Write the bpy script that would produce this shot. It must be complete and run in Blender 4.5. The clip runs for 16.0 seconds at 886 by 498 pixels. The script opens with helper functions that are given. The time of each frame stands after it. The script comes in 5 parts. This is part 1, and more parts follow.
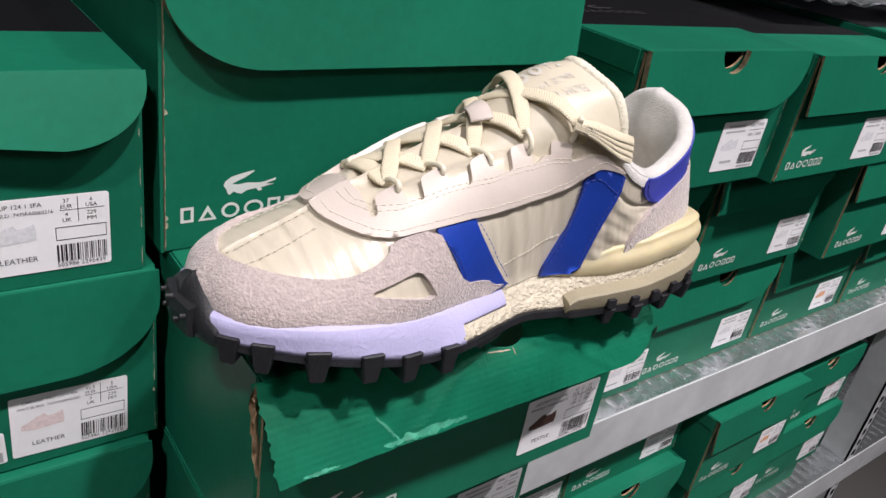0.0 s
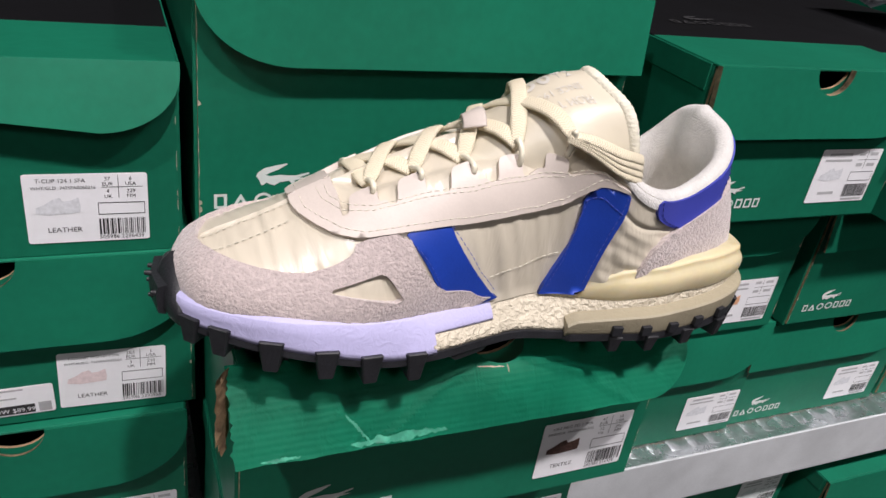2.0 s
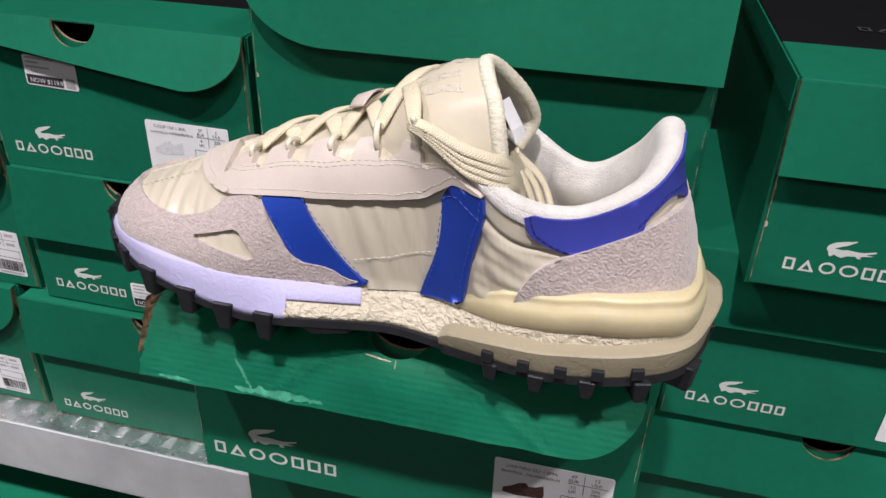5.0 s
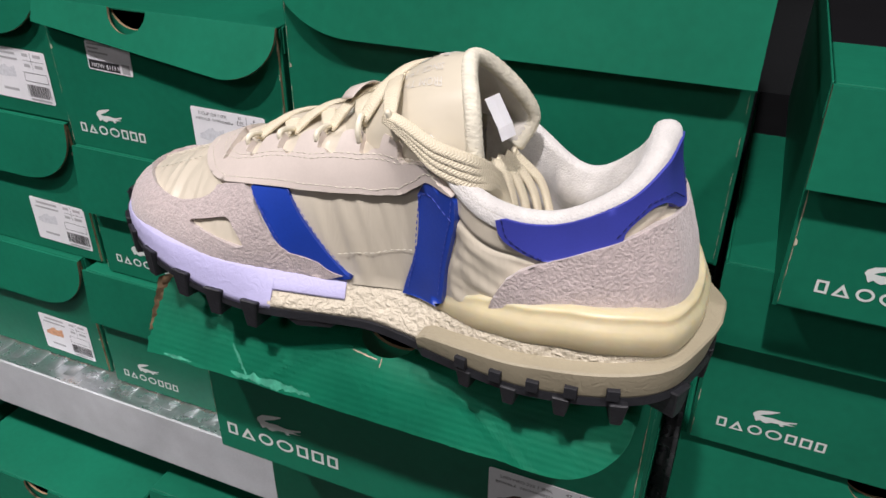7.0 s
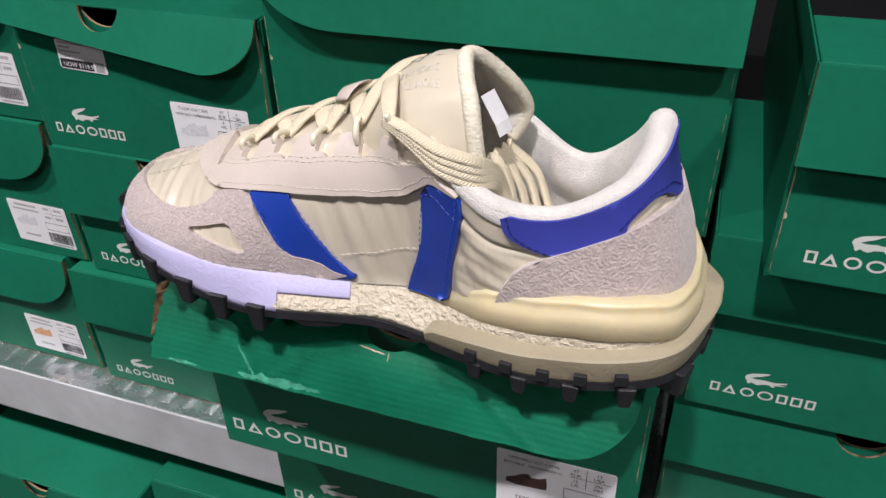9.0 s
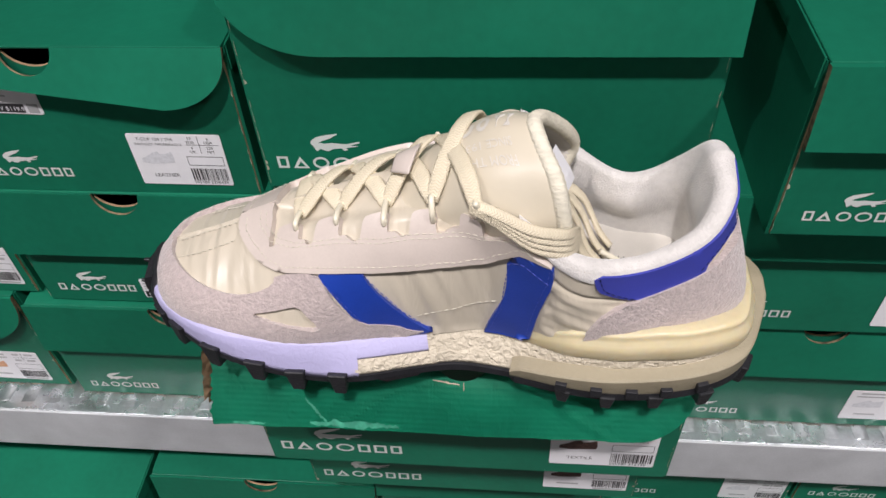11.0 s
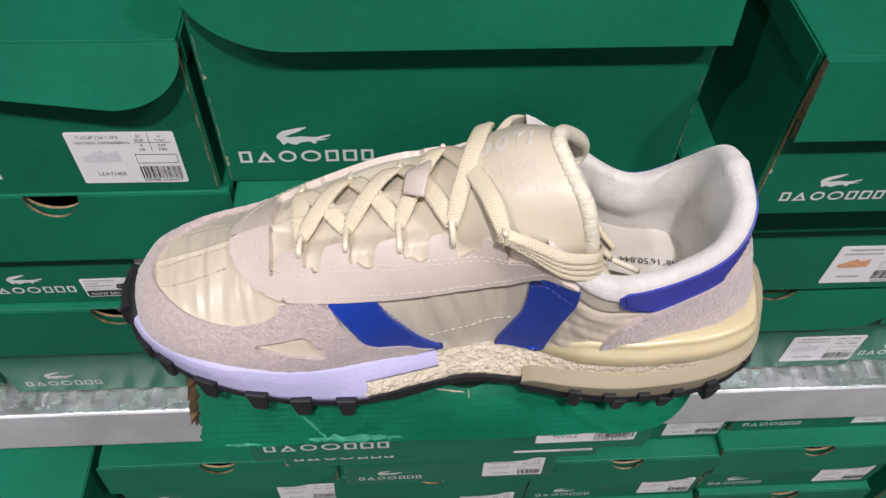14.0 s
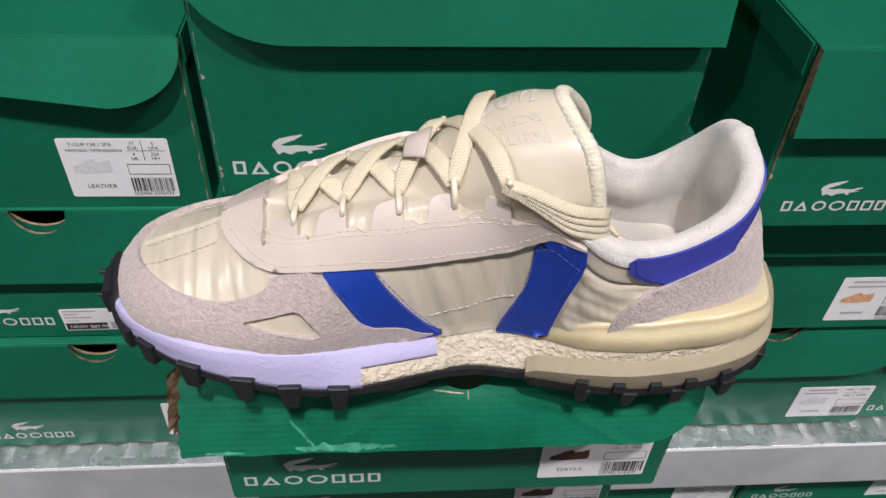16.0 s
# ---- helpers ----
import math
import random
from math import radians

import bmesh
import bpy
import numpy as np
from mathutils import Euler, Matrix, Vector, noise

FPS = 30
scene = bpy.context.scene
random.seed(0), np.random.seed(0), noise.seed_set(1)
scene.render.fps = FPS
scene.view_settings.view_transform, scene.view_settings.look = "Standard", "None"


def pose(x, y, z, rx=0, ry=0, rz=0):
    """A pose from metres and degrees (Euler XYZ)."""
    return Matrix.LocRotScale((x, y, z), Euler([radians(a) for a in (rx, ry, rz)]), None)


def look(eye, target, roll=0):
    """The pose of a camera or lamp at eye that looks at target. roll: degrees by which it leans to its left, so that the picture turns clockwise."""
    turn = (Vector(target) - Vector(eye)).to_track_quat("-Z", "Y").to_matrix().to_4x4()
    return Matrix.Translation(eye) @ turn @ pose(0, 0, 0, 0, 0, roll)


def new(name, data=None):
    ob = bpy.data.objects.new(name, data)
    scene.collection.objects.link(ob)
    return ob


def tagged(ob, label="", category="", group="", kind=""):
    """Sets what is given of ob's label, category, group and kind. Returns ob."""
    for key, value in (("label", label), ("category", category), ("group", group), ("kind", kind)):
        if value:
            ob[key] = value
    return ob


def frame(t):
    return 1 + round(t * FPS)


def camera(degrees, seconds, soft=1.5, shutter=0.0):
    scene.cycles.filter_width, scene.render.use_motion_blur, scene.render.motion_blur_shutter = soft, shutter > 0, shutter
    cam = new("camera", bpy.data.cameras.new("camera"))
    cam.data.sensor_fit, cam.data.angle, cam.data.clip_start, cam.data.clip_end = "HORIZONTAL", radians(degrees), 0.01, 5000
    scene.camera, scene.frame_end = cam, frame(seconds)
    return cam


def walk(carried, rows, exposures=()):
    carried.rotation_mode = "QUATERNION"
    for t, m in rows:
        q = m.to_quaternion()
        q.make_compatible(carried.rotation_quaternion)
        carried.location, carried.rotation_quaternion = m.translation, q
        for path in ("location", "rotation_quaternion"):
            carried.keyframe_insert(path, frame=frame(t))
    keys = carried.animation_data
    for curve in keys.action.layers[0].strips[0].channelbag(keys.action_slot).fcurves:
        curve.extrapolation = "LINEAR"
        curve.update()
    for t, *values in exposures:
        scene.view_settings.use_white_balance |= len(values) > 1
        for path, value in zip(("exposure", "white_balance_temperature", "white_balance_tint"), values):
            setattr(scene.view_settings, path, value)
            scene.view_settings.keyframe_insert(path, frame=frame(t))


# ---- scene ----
cam = camera(60.8, 16.0)
METRES, EYE, TILT, LEAN, TURN = 0.70, 1.3, 0.0, 0.0, -40.1
ROWS = [
    (0.0, 0.0, 0.0, 0.0, 4.69, -27.46, -9.08),
    (0.5, 0.0046, -0.0013, 0.0027, 6.02, -27.61, -8.96),
    (1.0, 0.0271, 0.0014, 0.0039, 8.67, -27.9, -8.76),
    (1.5, 0.064, 0.0124, 0.0106, 12.99, -28.38, -8.43),
    (2.0, 0.1147, 0.0301, 0.0137, 18.52, -28.95, -7.97),
    (2.5, 0.1728, 0.057, 0.0186, 24.85, -29.56, -7.28),
    (3.0, 0.2275, 0.088, 0.0197, 31.45, -29.95, -6.4),
    (3.5, 0.278, 0.1116, 0.0238, 37.93, -30.14, -5.21),
    (4.0, 0.3293, 0.1517, 0.0215, 43.85, -30.21, -4.04),
    (4.5, 0.3767, 0.2035, 0.0199, 49.38, -30.29, -2.79),
    (7.0, 0.4383, 0.3245, 0.0136, 63.0, -30.76, -0.48),
    (7.5, 0.4398, 0.3228, 0.0145, 63.2, -30.81, -0.56),
    (8.0, 0.4383, 0.322, 0.0146, 62.86, -31.1, -0.4),
    (8.5, 0.4356, 0.3217, 0.0164, 61.71, -31.98, 0.2),
    (9.0, 0.4235, 0.3111, 0.0358, 59.45, -33.8, 1.18),
    (9.5, 0.3972, 0.2928, 0.063, 56.11, -36.31, 2.25),
    (12.0, 0.2282, 0.2427, 0.1858, 39.38, -50.42, 0.75),
    (12.5, 0.212, 0.2446, 0.1893, 38.32, -51.68, -0.05),
    (13.0, 0.2035, 0.2466, 0.1847, 37.71, -52.34, -0.69),
    (13.5, 0.1985, 0.2499, 0.1821, 37.34, -52.38, -1.14),
    (14.0, 0.1953, 0.2484, 0.1755, 37.15, -51.6, -1.42),
    (14.5, 0.2006, 0.2392, 0.1651, 37.0, -49.97, -1.73),
    (15.0, 0.2082, 0.2247, 0.1476, 36.89, -47.67, -2.03),
    (15.5, 0.2203, 0.2141, 0.1253, 36.76, -45.13, -2.22),
    (16.0, 0.2228, 0.203, 0.1019, 36.64, -42.49, -2.24),
]
walk(cam, [(t, pose(0, 0, EYE, TILT, LEAN, TURN) @ pose(METRES * x, METRES * y, METRES * z, 90 + pitch, roll, yaw)) for t, x, y, z, yaw, pitch, roll in ROWS],
     exposures=((0.0, -0.44), (4.5, -0.55), (7.5, -0.55), (9.5, -0.58), (12.5, -0.70), (16.0, -0.70)))

# ---- world and light ----
world = bpy.data.worlds.new("world")
scene.world = world
world.use_nodes = True
world.node_tree.nodes["Background"].inputs[0].default_value = (1.0, 0.97, 0.93, 1)
world.node_tree.nodes["Background"].inputs[1].default_value = 0.0015


def overhead_light(eye, target, power, size, kelvin=(1.0, 0.935, 0.955), spread=120):
    lamp = bpy.data.lights.new("overhead_light", "AREA")
    lamp.shape, lamp.size, lamp.energy, lamp.color = "DISK", size, power, kelvin
    lamp.spread = radians(spread)
    ob = new("overhead_light", lamp)
    ob.matrix_world = look(eye, target)
    return ob


overhead_light((0.27, -0.76, 3.1), (0.24, 0.25, 1.1), 27, 0.09)
overhead_light((-0.95, -0.70, 3.1), (-0.60, 0.3, 0.8), 9, 0.10, spread=60)
overhead_light((1.50, -0.70, 3.1), (1.05, 0.3, 0.8), 10, 0.10, spread=60)
# added wide fill from the aisle side to brighten the fronts, no known lamp
overhead_light((0.2, -2.6, 3.1), (0.25, 0.3, 0.9), 9, 0.6)


# ---- materials ----
def material(name, color, rough=0.5, metal=0.0, spec=0.5, vary=0.12, scale=40.0, bump=0.0, bump_scale=300.0, tint=None, random_piece=0.0,
             coat=0.0, sheen=0.0, stretch=(1, 1, 1), distort=0.0, sub=0.0, bands=0.0):
    """Principled surface with large stains, fine grain and relief, in object space metres."""
    m = bpy.data.materials.new(name)
    m.use_nodes = True
    t = m.node_tree
    n, l = t.nodes, t.links
    b = n["Principled BSDF"]
    b.inputs["Roughness"].default_value = rough
    b.inputs["Metallic"].default_value = metal
    b.inputs["Specular IOR Level"].default_value = spec
    b.inputs["Coat Weight"].default_value = coat
    b.inputs["Sheen Weight"].default_value = sheen
    if sub:
        b.inputs["Subsurface Weight"].default_value = sub
        b.inputs["Subsurface Radius"].default_value = (0.012, 0.009, 0.005)
        b.inputs["Subsurface Scale"].default_value = 0.6
    co = n.new("ShaderNodeTexCoord")
    mp = n.new("ShaderNodeMapping")
    mp.inputs["Scale"].default_value = stretch
    l.new(co.outputs["Object"], mp.inputs["Vector"])
    big = n.new("ShaderNodeTexNoise")
    big.inputs["Scale"].default_value, big.inputs["Detail"].default_value = scale, 5
    fine = n.new("ShaderNodeTexNoise")
    fine.inputs["Scale"].default_value, fine.inputs["Detail"].default_value = bump_scale, 3
    fine.inputs["Distortion"].default_value = distort
    l.new(mp.outputs["Vector"], big.inputs["Vector"])
    l.new(mp.outputs["Vector"], fine.inputs["Vector"])
    mix = n.new("ShaderNodeMix")
    mix.data_type = "RGBA"
    other = tint or tuple(c * (1 - vary * 2) for c in color)
    mix.inputs[6].default_value = (*[min(1, c * (1 + vary)) for c in color], 1)
    mix.inputs[7].default_value = (*other, 1)
    add = n.new("ShaderNodeMath")
    add.operation = "MULTIPLY_ADD"
    l.new(fine.outputs["Fac"], add.inputs[0])
    add.inputs[1].default_value = 0.35
    l.new(big.outputs["Fac"], add.inputs[2])
    ramp = n.new("ShaderNodeMapRange")
    ramp.inputs["From Min"].default_value, ramp.inputs["From Max"].default_value = 0.45, 0.9
    l.new(add.outputs[0], ramp.inputs["Value"])
    l.new(ramp.outputs[0], mix.inputs[0])
    out = mix.outputs[2]
    if random_piece:
        info = n.new("ShaderNodeObjectInfo")
        hsv = n.new("ShaderNodeHueSaturation")
        rr = n.new("ShaderNodeMapRange")
        rr.inputs["To Min"].default_value, rr.inputs["To Max"].default_value = 1 - random_piece, 1 + random_piece
        l.new(info.outputs["Random"], rr.inputs["Value"])
        l.new(rr.outputs[0], hsv.inputs["Value"])
        l.new(out, hsv.inputs["Color"])
        out = hsv.outputs["Color"]
    l.new(out, b.inputs["Base Color"])
    rv = n.new("ShaderNodeMapRange")
    rv.inputs["To Min"].default_value, rv.inputs["To Max"].default_value = max(0.03, rough - 0.08), min(1, rough + 0.1)
    l.new(big.outputs["Fac"], rv.inputs["Value"])
    l.new(rv.outputs[0], b.inputs["Roughness"])
    if bump:
        bp = n.new("ShaderNodeBump")
        bp.inputs["Distance"].default_value = bump
        bp.inputs["Strength"].default_value = 1.0
        height = fine.outputs["Fac"]
        if bands:
            wave = n.new("ShaderNodeTexWave")
            wave.bands_direction = "Z"
            wave.inputs["Scale"].default_value = 0.314 / bands
            wave.inputs["Distortion"].default_value = 0.6
            l.new(co.outputs["Object"], wave.inputs["Vector"])
            both = n.new("ShaderNodeMath")
            both.operation = "MULTIPLY_ADD"
            both.inputs[1].default_value = 0.11
            l.new(wave.outputs["Fac"], both.inputs[0])
            l.new(height, both.inputs[2])
            height = both.outputs[0]
        l.new(height, bp.inputs["Height"])
        l.new(bp.outputs["Normal"], b.inputs["Normal"])
    return m


GREEN = material("green_printed_card", (0.0080, 0.148, 0.083), 0.42, spec=0.25, vary=0.10, scale=9, bump=0.00012, bump_scale=160, random_piece=0.10)
# worn relief for the flap; its green is raised above GREEN to look lit
GREEN_WORN_LIT = material("green_creased_card_lit", (0.0090, 0.25, 0.135), 0.55, spec=0.22, vary=0.12, scale=14, bump=0.0005, bump_scale=60, distort=1.2, bands=0.0030)
PALE_GREEN = material("rubbed_green_card", (0.055, 0.33, 0.21), 0.5, vary=0.25, scale=140, bump=0.0003, bump_scale=300)
BLACK_CARD = material("black_printed_card", (0.006, 0.006, 0.007), 0.5, spec=0.22, vary=0.15, scale=12, bump=0.00004, bump_scale=600)
KRAFT = material("raw_brown_cardboard", (0.36, 0.245, 0.145), 0.9, spec=0.2, vary=0.2, scale=90, bump=0.0003, bump_scale=500)
EDGE_CARD = material("cut_card_edge", (0.27, 0.205, 0.125), 0.9, spec=0.2, vary=0.45, scale=70)
WORN = material("pale_worn_card_fibre", (0.46, 0.41, 0.31), 0.95, spec=0.1, vary=0.3, scale=200)
PAPER = material("white_label_paper", (0.78, 0.78, 0.80), 0.55, vary=0.03, scale=30)
INK = material("black_print", (0.02, 0.02, 0.022), 0.6, vary=0.1)
GREY_INK = material("grey_print", (0.42, 0.42, 0.43), 0.6, vary=0.1)
WHITE_INK = material("white_print", (0.62, 0.66, 0.63), 0.45, vary=0.05)
DARK_INK = material("dark_varnish_print", (0.05, 0.05, 0.052), 0.35, vary=0.1)
BROWN_INK = material("brown_picture_print", (0.10, 0.05, 0.04), 0.6, vary=0.3, scale=400)
PINK_INK = material("pink_picture_print", (0.72, 0.60, 0.60), 0.6, vary=0.08, scale=400)
PALE_INK = material("pale_picture_print", (0.66, 0.67, 0.70), 0.6, vary=0.08, scale=400)
ORANGE_INK = material("orange_picture_print", (0.70, 0.38, 0.22), 0.6, vary=0.15, scale=400)
STEEL = material("galvanised_steel", (0.64, 0.68, 0.70), 0.27, metal=0.9, vary=0.12, scale=60, bump=0.00005, bump_scale=500)
GREY_PAINT = material("grey_painted_steel", (0.52, 0.54, 0.555), 0.4, vary=0.08, scale=25, bump=0.00004, bump_scale=500)
DARK_PANEL = material("dark_back_panel", (0.010, 0.011, 0.012), 0.6, spec=0.25, vary=0.2, scale=8)
FLOOR_MAT = material("grey_floor_tile", (0.15, 0.145, 0.14), 0.4, vary=0.1, scale=3)
WALL_MAT = material("grey_wall_paint", (0.30, 0.30, 0.30), 0.8, vary=0.05, scale=4)
PLASTIC_BAG = material("grey_plastic_film", (0.22, 0.23, 0.25), 0.3, vary=0.3, scale=30, bump=0.003, bump_scale=30, distort=2)


# ---- mesh helpers ----
def mesh_of(name, bm, mats, smooth=False):
    me = bpy.data.meshes.new(name)
    bm.normal_update()
    bm.to_mesh(me)
    bm.free()
    for m in (mats if isinstance(mats, (list, tuple)) else [mats]):
        me.materials.append(m)
    if smooth:
        me.polygons.foreach_set("use_smooth", [True] * len(me.polygons))
    return me


def part(name, bm, mats, parent=None, label="", smooth=False):
    ob = new(name, mesh_of(name, bm, mats, smooth))
    if parent is not None:
        ob.parent = parent
    if label:
        tagged(ob, label)
    return ob


def thing(name, at, label, category, group="", kind=""):
    ob = new(name)
    ob.matrix_world = at
    ob.empty_display_size = 0.02
    return tagged(ob, label, category, group, kind)


def slab(bm, x0, x1, y0, y1, z0, z1, bevel=0.0, mat=0):
    r = bmesh.ops.create_cube(bm, size=1)
    vs = r["verts"]
    for v in vs:
        v.co = Vector(((x0 + x1) / 2 + v.co.x * (x1 - x0), (y0 + y1) / 2 + v.co.y * (y1 - y0), (z0 + z1) / 2 + v.co.z * (z1 - z0)))
    faces = {f for v in vs for f in v.link_faces}
    for f in faces:
        f.material_index = mat
    if bevel:
        bmesh.ops.bevel(bm, geom=list({e for f in faces for e in f.edges}), offset=bevel, segments=2, affect="EDGES", profile=0.5)
    return vs


def plate(bm, outline, thick, face_mat=0, edge_mat=1, m=None, hole_edges=()):
    """Flat plate from an outline of (x, z), front at y=0, back at y=thick."""
    front = [bm.verts.new((x, 0, z)) for x, z in outline]
    back = [bm.verts.new((x, thick, z)) for x, z in outline]
    n = len(front)
    new_faces = []
    f = bm.faces.new(front)
    f.material_index = face_mat
    new_faces.append(f)
    f = bm.faces.new(back[::-1])
    f.material_index = face_mat
    new_faces.append(f)
    for i in range(n):
        f = bm.faces.new((front[(i + 1) % n], front[i], back[i], back[(i + 1) % n]))
        f.material_index = edge_mat
        new_faces.append(f)
    if m is not None:
        for v in front + back:
            v.co = m @ v.co
    bmesh.ops.recalc_face_normals(bm, faces=new_faces)
    return front, back


def arc(cx, cz, r, a0, a1, n=8, rz=None):
    rz = r if rz is None else rz
    return [(cx + r * math.cos(radians(a0 + (a1 - a0) * i / n)), cz + rz * math.sin(radians(a0 + (a1 - a0) * i / n))) for i in range(n + 1)]


def flat_poly(bm, pts, y=0.0, mat=0):
    f = bm.faces.new([bm.verts.new((x, y, z)) for x, z in pts])
    f.material_index = mat
    f.normal_update()
    if f.normal.y > 0:
        f.normal_flip()


def frame_poly(bm, outer, inner, y=0.0, mat=0):
    a = [bm.verts.new((x, y, z)) for x, z in outer]
    b = [bm.verts.new((x, y, z)) for x, z in inner]
    for i in range(len(a)):
        j = (i + 1) % len(a)
        f = bm.faces.new((a[i], a[j], b[j], b[i]))
        f.material_index = mat
        f.normal_update()
        if f.normal.y > 0:
            f.normal_flip()


def text_into(bm, body, x, z, size, y=-0.0002, mat=0, align="LEFT", squeeze=1.0, m=None):
    """Built-in font laid into bm as flat faces that look to -y, baseline at (x, z)."""
    cu = bpy.data.curves.new("lettering", "FONT")
    cu.body, cu.size, cu.align_x, cu.resolution_u = body, size, align, 2
    ob = bpy.data.objects.new("lettering", cu)
    scene.collection.objects.link(ob)
    bpy.context.view_layer.update()
    me = bpy.data.meshes.new_from_object(ob.evaluated_get(bpy.context.evaluated_depsgraph_get()))
    bpy.data.objects.remove(ob)
    start = len(bm.verts)
    bm.from_mesh(me)
    bm.verts.ensure_lookup_table()
    fs = set()
    for v in bm.verts[start:]:
        p = Vector((x + v.co.x * squeeze, y, z + v.co.y))
        v.co = m @ p if m is not None else p
        fs.update(v.link_faces)
    for f in fs:
        f.material_index = mat
    bpy.data.meshes.remove(me)
    bpy.data.curves.remove(cu)


# ---- setting ----
def setting(name, bm, mats, label, category):
    ob = part(name, bm, mats)
    return tagged(ob, label, category, kind="structure")


bm = bmesh.new()
slab(bm, -6, 7, -6, 6, -0.1, 0.0)
setting("floor", bm, FLOOR_MAT, "smooth grey store floor", "floor")
bm = bmesh.new()
slab(bm, -6, 7, -6, 6, 3.4, 3.5)
setting("ceiling", bm, WALL_MAT, "plain grey store ceiling", "ceiling")
for nm, a in (("wall_north", (-6, 7, 5.9, 6.0)), ("wall_south", (-6, 7, -6.1, -6.0)), ("wall_west", (-6.1, -6.0, -6, 6)), ("wall_east", (7.0, 7.1, -6, 6))):
    bm = bmesh.new()
    slab(bm, a[0], a[1], a[2], a[3], 0, 3.4)
    setting(nm, bm, WALL_MAT, "plain painted store wall", "wall")

SHELF_Z, LOW_Z = 0.833, 0.44
SHELF_Y = 0.343          # front edge of the shelf
rack = thing("shelving_rack", pose(0, 0, 0), "galvanised steel shelving rack with dark back panel, full of shoe boxes", "shelf")


def shelf_board(z, y_front):
    bm = bmesh.new()
    slab(bm, -1.6, 2.4, y_front + 0.002, 0.80, z - 0.003, z, 0.0005)
    board = part("shelf_board", bm, STEEL, rack, "galvanised steel shelf board")
    # pressed ribs behind the front edge
    bm = bmesh.new()
    x = -1.58
    while x < 2.38:
        slab(bm, x, x + 0.012, y_front + 0.010, 0.60, z - 0.0012, z + 0.0003, 0.0003)
        x += 0.0235
    tagged(part("rib", bm, STEEL, board, "pressed ribs across the board", smooth=True), kind="stuff")
    bm = bmesh.new()
    slab(bm, -1.6, 2.4, y_front - 0.001, y_front + 0.0015, z - 0.056, z + 0.0015, 0.0007)
    slab(bm, -1.6, 2.4, y_front - 0.001, y_front + 0.020, z - 0.057, z - 0.0545, 0.0006)
    part("front_rail", bm, GREY_PAINT, rack, "satin grey steel front rail")
    return board


shelf_board(SHELF_Z, SHELF_Y)
shelf_board(LOW_Z, SHELF_Y)
bm = bmesh.new()
slab(bm, -1.6, 2.4, 0.80, 0.82, 0.0, 2.2)
part("back_panel", bm, DARK_PANEL, rack, "dark back panel")
bm = bmesh.new()
slab(bm, -1.6, 2.4, 0.44, 0.80, 1.62, 1.65, 0.001)
part("top_board", bm, DARK_PANEL, rack, "dark shelf board above the boxes")


def upright(x, y):
    bm = bmesh.new()
    slab(bm, x, x + 0.004, y, y + 0.05, 0, 2.2)
    slab(bm, x, x + 0.035, y, y + 0.003, 0, 2.2)
    slab(bm, x + 0.031, x + 0.035, y, y + 0.05, 0, 2.2)
    post = part("upright", bm, GREY_PAINT, rack, "perforated grey steel upright")
    bm = bmesh.new()
    z = 0.2
    while z < 1.2:
        slab(bm, x + 0.0135, x + 0.0215, y - 0.0012, y + 0.0008, z, z + 0.011, 0.0003)
        z += 0.025
    part("slot", bm, DARK_PANEL, post, "punched dark slots")


upright(1.335, 0.345)


# ---- shoe boxes ----
def logo(bm, x, z, w, mat=0):
    """Reptile-like blot and a row of seven plain shapes, in place of the printed mark."""
    s = w / 0.078
    hgt, st = 0.0092 * s, 0.0017 * s
    cx, y = x, -0.0003
    widths = (0.0072, 0.0105, 0.0105, 0.0118, 0.0078, 0.0082, 0.0072)
    gap = (0.078 - sum(widths)) / 6
    for i, wd in enumerate(widths):
        wd *= s
        if i in (2, 3):
            mid, r = (cx + wd / 2, z + hgt / 2), wd / 2
            frame_poly(bm, arc(*mid, r, 0, 360 - 18, 19, hgt / 2), arc(*mid, r - st, 0, 360 - 18, 19, hgt / 2 - st), y, mat)
        elif i == 1:
            frame_poly(bm, [(cx, z), (cx + wd, z), (cx + wd / 2, z + hgt)], [(cx + st * 1.6, z + st * 0.8), (cx + wd - st * 1.6, z + st * 0.8), (cx + wd / 2, z + hgt - st * 2.2)], y, mat)
        else:
            frame_poly(bm, [(cx, z), (cx + wd, z), (cx + wd, z + hgt), (cx, z + hgt)], [(cx + st, z + st), (cx + wd - st, z + st), (cx + wd - st, z + hgt - st), (cx + st, z + hgt - st)], y, mat)
        cx += wd + gap * s
    ox, oz = x + 0.0235 * s, z + 0.0135 * s
    k = 0.031 * s
    blot = [(0.57, 0.43), (0.41, 0.33), (0.26, 0.27), (0.16, 0.22), (0.28, 0.20), (0.44, 0.22), (0.61, 0.20), (0.74, 0.20), (0.99, 0.26), (0.99, 0.22), (0.80, 0.16), (0.97, 0.14), (0.77, 0.11), (0.70, 0.09), (0.74, 0.05), (0.66, 0.03), (0.61, 0.09), (0.44, 0.07), (0.34, 0.01), (0.26, 0.03), (0.19, 0.07), (0.11, 0.01), (0.08, 0.05), (0.05, 0.13), (0.00, 0.20), (0.03, 0.28), (0.14, 0.36), (0.34, 0.41), (0.56, 0.45)]
    flat_poly(bm, [(ox + a * k, oz + b * k) for a, b in blot], y, mat)


def barcode(bm, x0, x1, z0, z1, mat=0, seed=3):
    rng = random.Random(seed)
    x = x0
    while x < x1:
        w = rng.choice((0.0003, 0.0003, 0.0006, 0.0009)) * (x1 - x0) / 0.022
        flat_poly(bm, [(x, z0), (x + w, z0), (x + w, z1), (x, z1)], -0.0002, mat)
        x += w + rng.choice((0.0003, 0.0004, 0.0007)) * (x1 - x0) / 0.022


